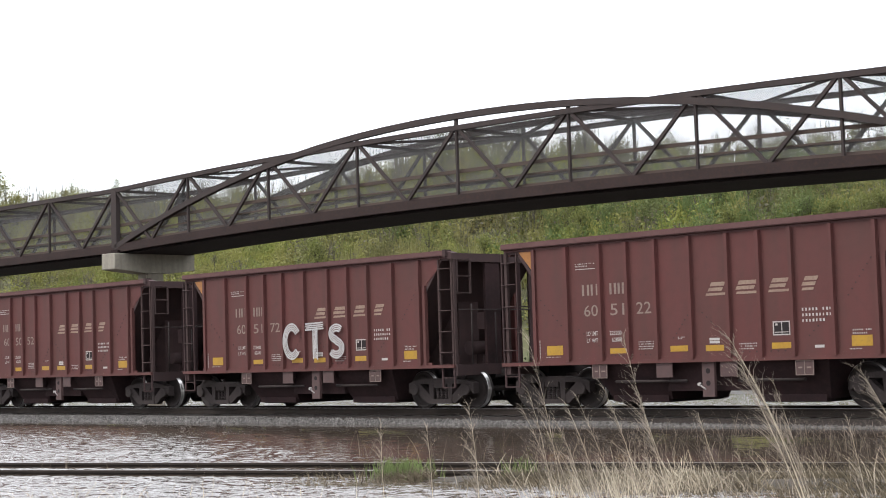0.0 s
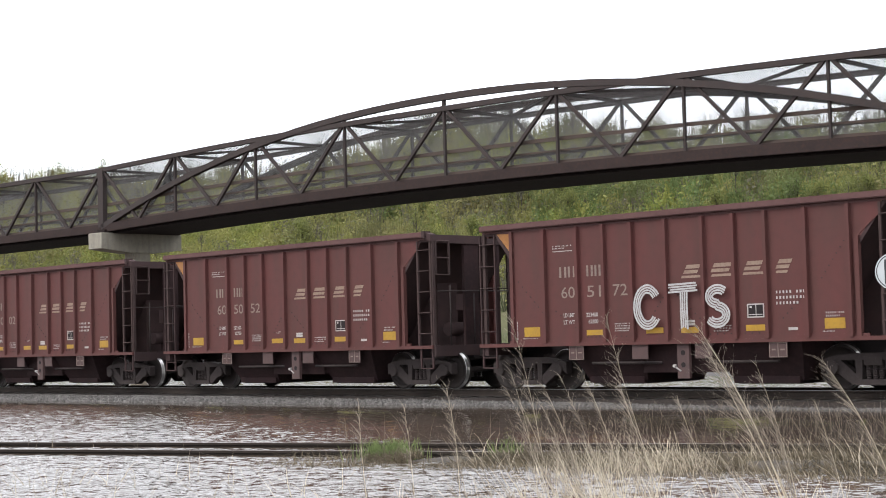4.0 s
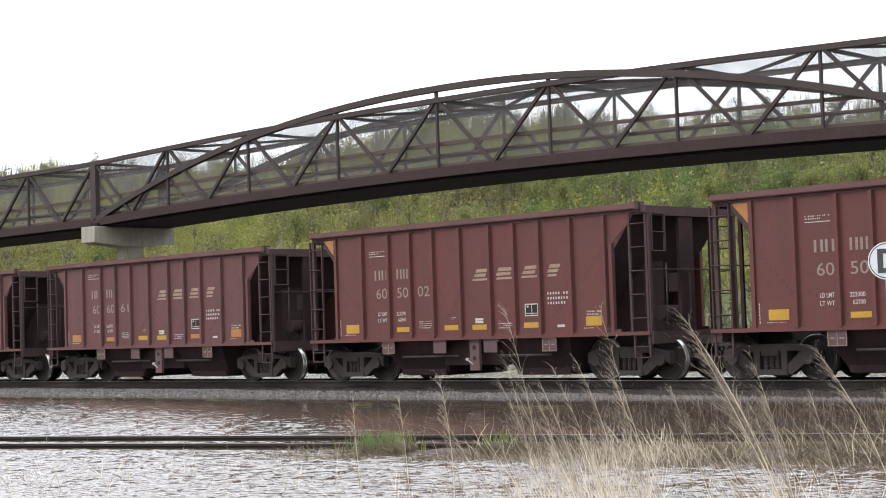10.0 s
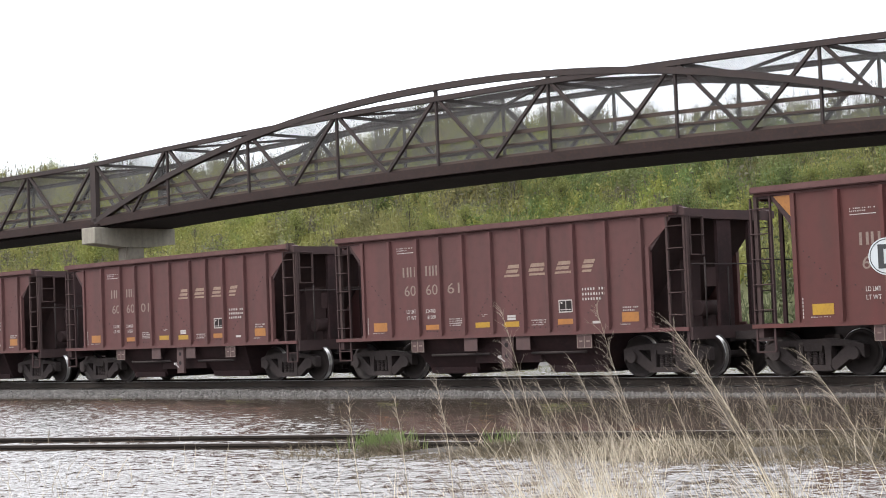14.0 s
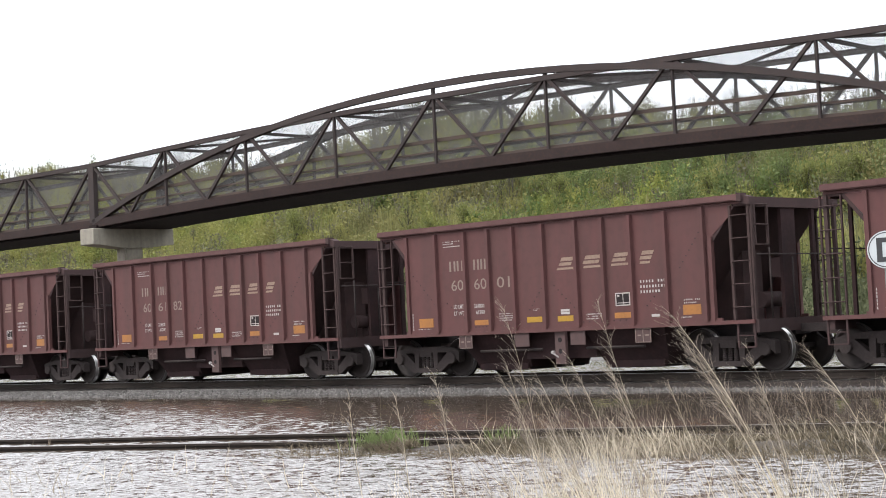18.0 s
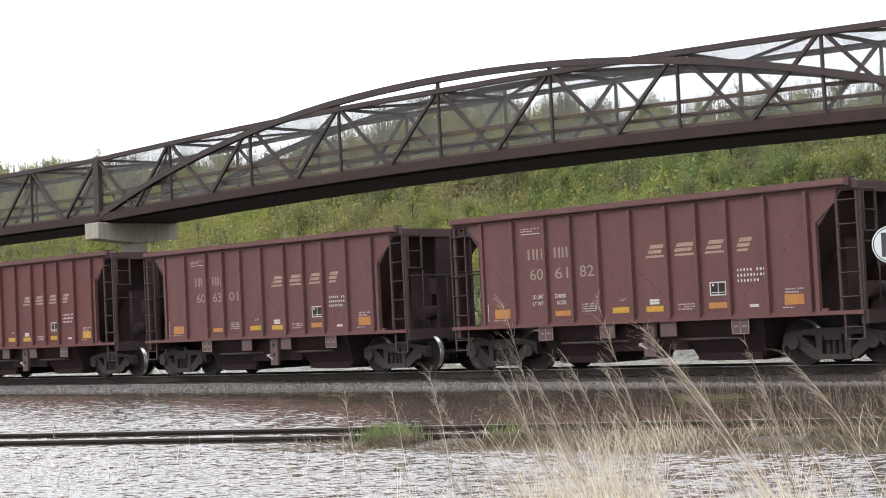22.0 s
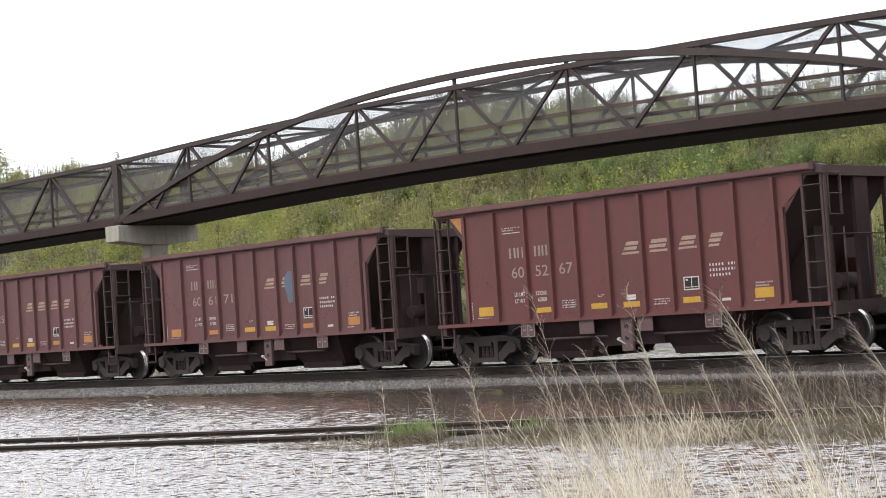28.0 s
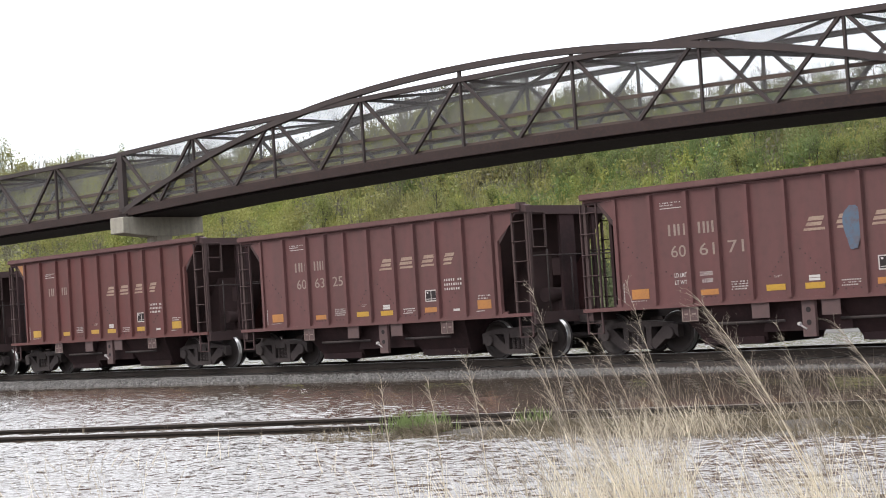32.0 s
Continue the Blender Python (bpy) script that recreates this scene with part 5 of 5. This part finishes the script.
def build_low_growth():
    r = np.random.default_rng(31)
    spots, mats = [], []
    for _ in range(24000):                                      # drowned verge of the siding
        s = r.uniform(6.5, 17.5)
        d = r.uniform(1.62, 3.2 + 1.8 * smooth(7, 20, s))
        x, y = siding_point(s, d)
        if noise.noise((x * 0.9, y * 0.9, 7)) > -0.2 and r.uniform() < smooth(6.6, 8.8, s):
            (mats if r.uniform() < 0.88 else spots).append((x, y, max(ground_z(x, y), -0.36) - 0.02))
    grass_field("dead_grass", "upright brown dead grass along the drowned siding", THATCH, 32, spots, 0.22, 0.011, nseg=3, loose=0.6)
    grass_field("dead_grass", "matted straw-brown dead grass lying on the wet soil", THATCH, 36, mats, 0.10, 0.016, (-0.9, -0.6), 3, 1.3)
    spots = []
    for _ in range(3000):                                       # reeds between siding and main line
        x = r.uniform(-25, -6)
        y = r.uniform(17.0, 27.2)
        rel = Vector((x, y, 0)) - SID_A
        if rel.dot(SID_N) < -0.4 and r.uniform() < 0.75 * smooth(-22, -11, x + 5.0 * noise.noise((x * 0.4, y * 0.4, 2))):
            spots.append((x, y, -0.36))
    grass_field("reeds", "sparse grey-brown dead reeds standing in the flood", REED, 33, spots, 0.50, 0.0065, (-0.2, 0.0), 5, 0.6)
    spots = []
    for _ in range(650):                                       # bleached tangle on the verge where the siding rises
        s = r.uniform(9.6, 17.5)
        d = r.uniform(1.65, 3.0 + 1.6 * smooth(7, 20, s))
        x, y = siding_point(s, d)
        if noise.noise((x * 0.8, y * 0.8, 3)) > -0.05 and r.uniform() < smooth(9.4, 11.5, s):
            spots.append((x, y, max(ground_z(x, y), -0.36) - 0.02))
    grass_field("dead_grass", "bleached straw tangle on the verge of the siding", TANGLE, 37, spots, 0.34, 0.009, (-0.35, 0.0), 5, 0.5)
    spots = []
    for _ in range(400):
        s, d = 8.45 + r.normal() * 0.19, 1.98 + r.normal() * 0.16
        x, y = siding_point(s, d)
        spots.append((x, y, -0.36))
    for _ in range(70):
        s, d = 10.1 + r.normal() * 0.15, 1.85 + r.normal() * 0.1
        x, y = siding_point(s, d)
        spots.append((x, y, -0.36))
    grass_field("grass_tuft", "bright green grass tuft beside the siding", FRESH, 34, spots, 0.30, 0.017, (-0.02, 0.0))
    spots = []
    for _ in range(70):                                         # stray stems at the water's edge far along
        s = r.uniform(-14, 6)
        x, y = siding_point(s, r.uniform(-0.9, 0.9))
        spots.append((x, y, -0.34))
    grass_field("dead_grass", "sparse dry stems between drowned rails", REED, 35, spots, 0.28, 0.008)


build_low_growth()
SWAYING = []


def build_clump(az, d, count, height, radius, seed, lean=-0.3, mat=STRAW, width=0.0065, plumes=0, label="clump of pale dry straw grass in the flood"):
    x, y = at(az, d)
    c = thing("grass_clump", label, "grass", pose(x, y, -0.4), "foreground grass")
    r = np.random.default_rng(seed)
    rx, ry = math.cos(radians(az)), math.sin(radians(az))       # across the view
    verts, faces = [], []
    for _ in range(count):
        g, dd = r.normal() * radius * 1.15, r.normal() * radius * 0.8
        bx, by = rx * g - ry * dd, ry * g + rx * dd
        h = height * (0.62 + 0.38 * r.uniform(0, 1))
        ln, tilt = (lean * r.uniform(0.2, 1.3) + r.normal() * (0.20 if height > 0.6 else 0.65)) * h, r.normal() * 0.2 * h
        way = -1 if r.uniform() < 0.7 else 1
        kind = r.uniform()
        curl = r.uniform(0.6, 1.25) if kind < 0.42 else r.uniform(0, 0.35)   # tips bent right over, or nearly straight
        size = r.uniform(0.06, 0.15)
        kink = r.normal() * 0.03 * h
        path = []
        for i in range(11):
            f = i / 10
            over = max(0.0, (f - 0.7) / 0.3) * curl
            off = ln * f ** 1.5 + way * size * math.sin(over * 1.7) + kink * math.sin(f * 5.0)
            path.append((bx + rx * off - ry * tilt * f, by + ry * off + rx * tilt * f, h * f - size * 1.9 * over * over))
        a = radians(az) + r.normal() * 0.6
        blade(path, width * r.uniform(0.5, 1.5), verts, faces, (math.cos(a), math.sin(a), 0))
    ob = part("blade_tuft", from_arrays("blade_tuft", verts, faces, mat), None, c)
    ob["kind"] = "stuff"
    for k in range(plumes):
        g = r.normal() * radius * 1.6
        stem(c, (rx * g, ry * g, 0), az, height * r.uniform(1.0, 1.75), lean * r.uniform(0.5, 1.3), r, 0.6, 0.0045)
    return c


def stem(parent, base, az, height, lean, r, plume=1.0, width=0.008):
    """One tall stalk with an airy, twice-branched head blown to one side."""
    rx, ry = math.cos(radians(az)), math.sin(radians(az))
    verts, faces = [], []
    path = []
    wob = r.normal() * 0.012 * height
    for i in range(15):
        f = i / 14
        off = lean * height * f ** 1.6 + wob * math.sin(f * 6.0)
        path.append((base[0] + rx * off, base[1] + ry * off, base[2] + height * f * (1 - 0.05 * f)))
    for a in (radians(az), radians(az) + 1.2):
        blade(path, width, verts, faces, (math.cos(a), math.sin(a), 0))
    part("stalk", from_arrays("stalk", verts, faces, STRAW), None, parent)
    verts, faces = [], []
    for _ in range(int(16 + 30 * plume)):
        f = r.uniform(0.52, 1.0) ** 0.75
        i = min(int(f * 14), 13)
        p = Vector(path[i]).lerp(Vector(path[i + 1]), f * 14 - i)
        along = (Vector(path[i + 1]) - Vector(path[i])).normalized()
        ln = (0.05 + 0.42 * (1.03 - f)) * r.uniform(0.35, 1.1) * (0.6 + 0.4 * plume) * height / 1.6
        side = -1 if r.uniform() < 0.72 else 1
        across = Vector((rx, ry, 0)) * side
        depth = Vector((-ry, rx, 0)) * r.uniform(-0.5, 0.5)
        wide = r.uniform(0.15, 0.75)
        q1 = p + (along * 0.45 + across * wide * 0.28 + depth * 0.3) * ln
        q2 = p + (along * 0.80 + across * wide * 0.70 + depth * 0.7) * ln
        q3 = p + (along * 1.02 + across * wide * 1.25 + depth - Vector((0, 0, r.uniform(0.0, 0.22)))) * ln
        a = radians(az) + r.normal() * 0.4
        sd = (math.cos(a), math.sin(a), 0.3)
        blade([p, q1, q2, q3], 0.0021, verts, faces, sd)
        for g in range(6):                                      # fine side twigs
            u, v = ((p, q1), (q1, q2), (q2, q3))[(g + 1) % 3]
            s0 = u.lerp(v, r.uniform(0, 1))
            t2 = (along * r.uniform(0.4, 1.0) + across * r.uniform(-0.4, 0.8) + depth * r.uniform(-1, 1)) * ln * r.uniform(0.12, 0.34)
            blade([s0, s0 + t2 * 0.6, s0 + t2 + across * ln * 0.04], 0.0014, verts, faces, sd)
    part("plume", from_arrays("plume", verts, faces, PLUME), None, parent)["kind"] = "stuff"


def tall_stem(az_base, el_base, az_top, el_top, d, seed, plume=1.0, width=0.011, label="tall dry reed stalk with an airy plume"):
    """A stalk whose visible stretch runs between two bearings, seen d metres off."""
    x, y = at(az_base, d)
    foot = -0.4
    t = thing("reed_stalk", label, "reed", pose(x, y, foot), "foreground reeds")
    height = 1.264 + d * math.tan(radians(el_top)) - foot
    off = math.tan(radians(az_base - az_top)) * d
    stem(t, (0, 0, 0), az_base, height, off / height, np.random.default_rng(seed), plume, width)
    return t


THIN = "thin clump of grey-brown dry grass"
FEW = "few pale dry stems standing in the flood"
CLUMPS = [build_clump(az, d, n, h, rad, seed, lean, plumes=k) for az, d, n, h, rad, seed, lean, k in (
    (47.4, 8.6, 110, 0.94, 0.10, 41, -0.08, 0), (46.3, 8.4, 40, 0.86, 0.10, 40, -0.08, 0), (44.9, 8.4, 120, 0.92, 0.08, 42, -0.08, 1),
    (42.9, 8.5, 110, 0.92, 0.10, 53, -0.10, 0), (41.8, 8.8, 70, 1.00, 0.14, 57, -0.16, 2), (40.3, 8.8, 210, 1.12, 0.14, 43, -0.20, 3),
    (38.9, 8.9, 220, 1.14, 0.13, 44, -0.20, 2), (37.2, 9.0, 55, 0.98, 0.16, 52, -0.24, 1), (34.0, 8.4, 160, 0.98, 0.12, 45, -0.18, 1),
    (32.7, 8.3, 170, 1.02, 0.12, 46, -0.18, 2), (31.0, 8.4, 50, 0.94, 0.14, 63, -0.15, 1),
    (59.3, 8.3, 130, 1.12, 0.20, 48, -0.05, 0), (57.4, 8.3, 60, 1.02, 0.14, 49, -0.05, 0))]
CLUMPS += [build_clump(az, d, n, h, rad, seed, lean, mat, w, k, label) for az, d, n, h, rad, seed, lean, mat, w, k, label in (
    (31.4, 10.5, 36, 0.85, 0.30, 47, -0.2, REED, 0.0045, 2, THIN), (42.2, 9.6, 24, 0.85, 0.25, 50, -0.3, REED, 0.0045, 2, THIN),
    (40.2, 10.0, 36, 0.90, 0.30, 58, -0.3, REED, 0.0045, 3, THIN), (36.6, 10.4, 40, 0.95, 0.40, 51, -0.3, REED, 0.0045, 2, THIN),
    (33.6, 10.2, 30, 0.90, 0.35, 59, -0.3, REED, 0.0045, 1, THIN), (31.6, 19.2, 420, 0.50, 0.50, 54, -0.1, THATCH, 0.008, 0, "rounded tussock of brown dead grass"),
    (39.4, 18.6, 180, 0.40, 0.45, 60, -0.1, TANGLE, 0.012, 0, "bleached brown grass tussock beside the siding"), (36.6, 18.9, 110, 0.42, 0.40, 62, -0.1, TANGLE, 0.012, 0, "bleached brown grass tussock beside the siding"),
    (51.2, 17.0, 16, 0.55, 0.45, 55, -0.35, STRAW, 0.008, 0, FEW), (59.3, 19.0, 48, 0.42, 1.0, 56, 0.02, STRAW, 0.009, 0, FEW))]
STALKS = [tall_stem(a0, -8, a1, e1, d, seed, pl, w) for a0, a1, e1, d, seed, pl, w in (
    (32.1, 35.75, 1.00, 8.0, 61, 1.3, 0.014), (32.3, 35.6, 0.5, 8.1, 66, 0.8, 0.010), (32.0, 35.2, -0.2, 8.1, 71, 0.5, 0.007),
    (44.4, 44.9, -1.15, 8.4, 62, 0.8, 0.007), (47.6, 47.85, -1.7, 8.5, 63, 0.6, 0.007), (46.0, 46.3, -1.9, 8.5, 64, 0.5, 0.006),
    (28.4, 31.5, -0.3, 8.2, 65, 1.0, 0.008), (39.4, 41.4, -1.3, 8.6, 67, 0.7, 0.007), (36.6, 38.8, -1.0, 8.6, 68, 0.8, 0.007),
    (35.1, 36.9, -1.7, 8.6, 69, 0.6, 0.006), (30.9, 32.0, -1.9, 8.8, 70, 0.6, 0.006), (38.2, 40.2, -0.7, 8.7, 72, 0.8, 0.007),
    (40.6, 42.3, -1.9, 8.7, 73, 0.6, 0.006))]


# ---- movement ----
def motions():
    times = [float(t) for t in range(33)]
    for n, car in TRAIN:
        walk(car, [(t, pose(train_place(t) - (n - 3) * PITCH, TRACK_Y, 0)) for t in times])
    start = train_place(0)
    fine = [round(0.1333333 * k, 4) for k in range(240)] + [32.0]
    spins = [(t, math.degrees((train_place(t) - start) / 0.457)) for t in fine]
    for n, car in TRAIN:
        for ws in car.children:
            if ws.name.startswith("wheelset"):
                x = ws.location.x
                walk(ws, [(t, pose(x, 0, 0.457, 0, a % 360, 0)) for t, a in spins])
    # gusts that lean the foreground stalks, in degrees
    gusts = ((0, -0.2), (2, -4.0), (6, -3.8), (9, -1.8), (10, -3.8), (13, -6.2), (14.5, -7.8), (17, -9.8), (18, -6.6), (19, -10.5),
             (22, -11.4), (23, -3.0), (25, -2.4), (27.5, -4.8), (29, -0.4), (31, -2.2), (32, -7.0))
    walk(NEAR_WATER, [(0.0, pose(0, 0, 0)), (16.0, pose(0.9, 0.25, 0)), (32.0, pose(1.8, 0.5, 0))])
    for k, st in enumerate(STALKS + CLUMPS):
        m0 = st.matrix_basis.copy()
        bearing = math.degrees(math.atan2(-m0.translation.x, m0.translation.y))
        give = 0.22 if k >= len(STALKS) else 1.0 if bearing < 34 else 0.4    # the tall outer stalks bend most
        across = radians(bearing)
        rows = []
        for i in range(65):
            t = i * 0.5
            (t0, g0), (t1, g1) = next(((a, b) for a, b in zip(gusts, gusts[1:]) if t <= b[0]))
            sway = math.sin(t * 1.9 + k * 0.6) * 0.4 + math.sin(t * 0.47 + k * 0.2) * 0.4
            lean = give * (g0 + (g1 - g0) * smooth(t0, t1, t)) + min(give * 2, 1.0) * sway
            rows.append((t, m0 @ pose(0, 0, 0, -lean * math.sin(across), lean * math.cos(across), 0)))
        walk(st, rows)


motions()
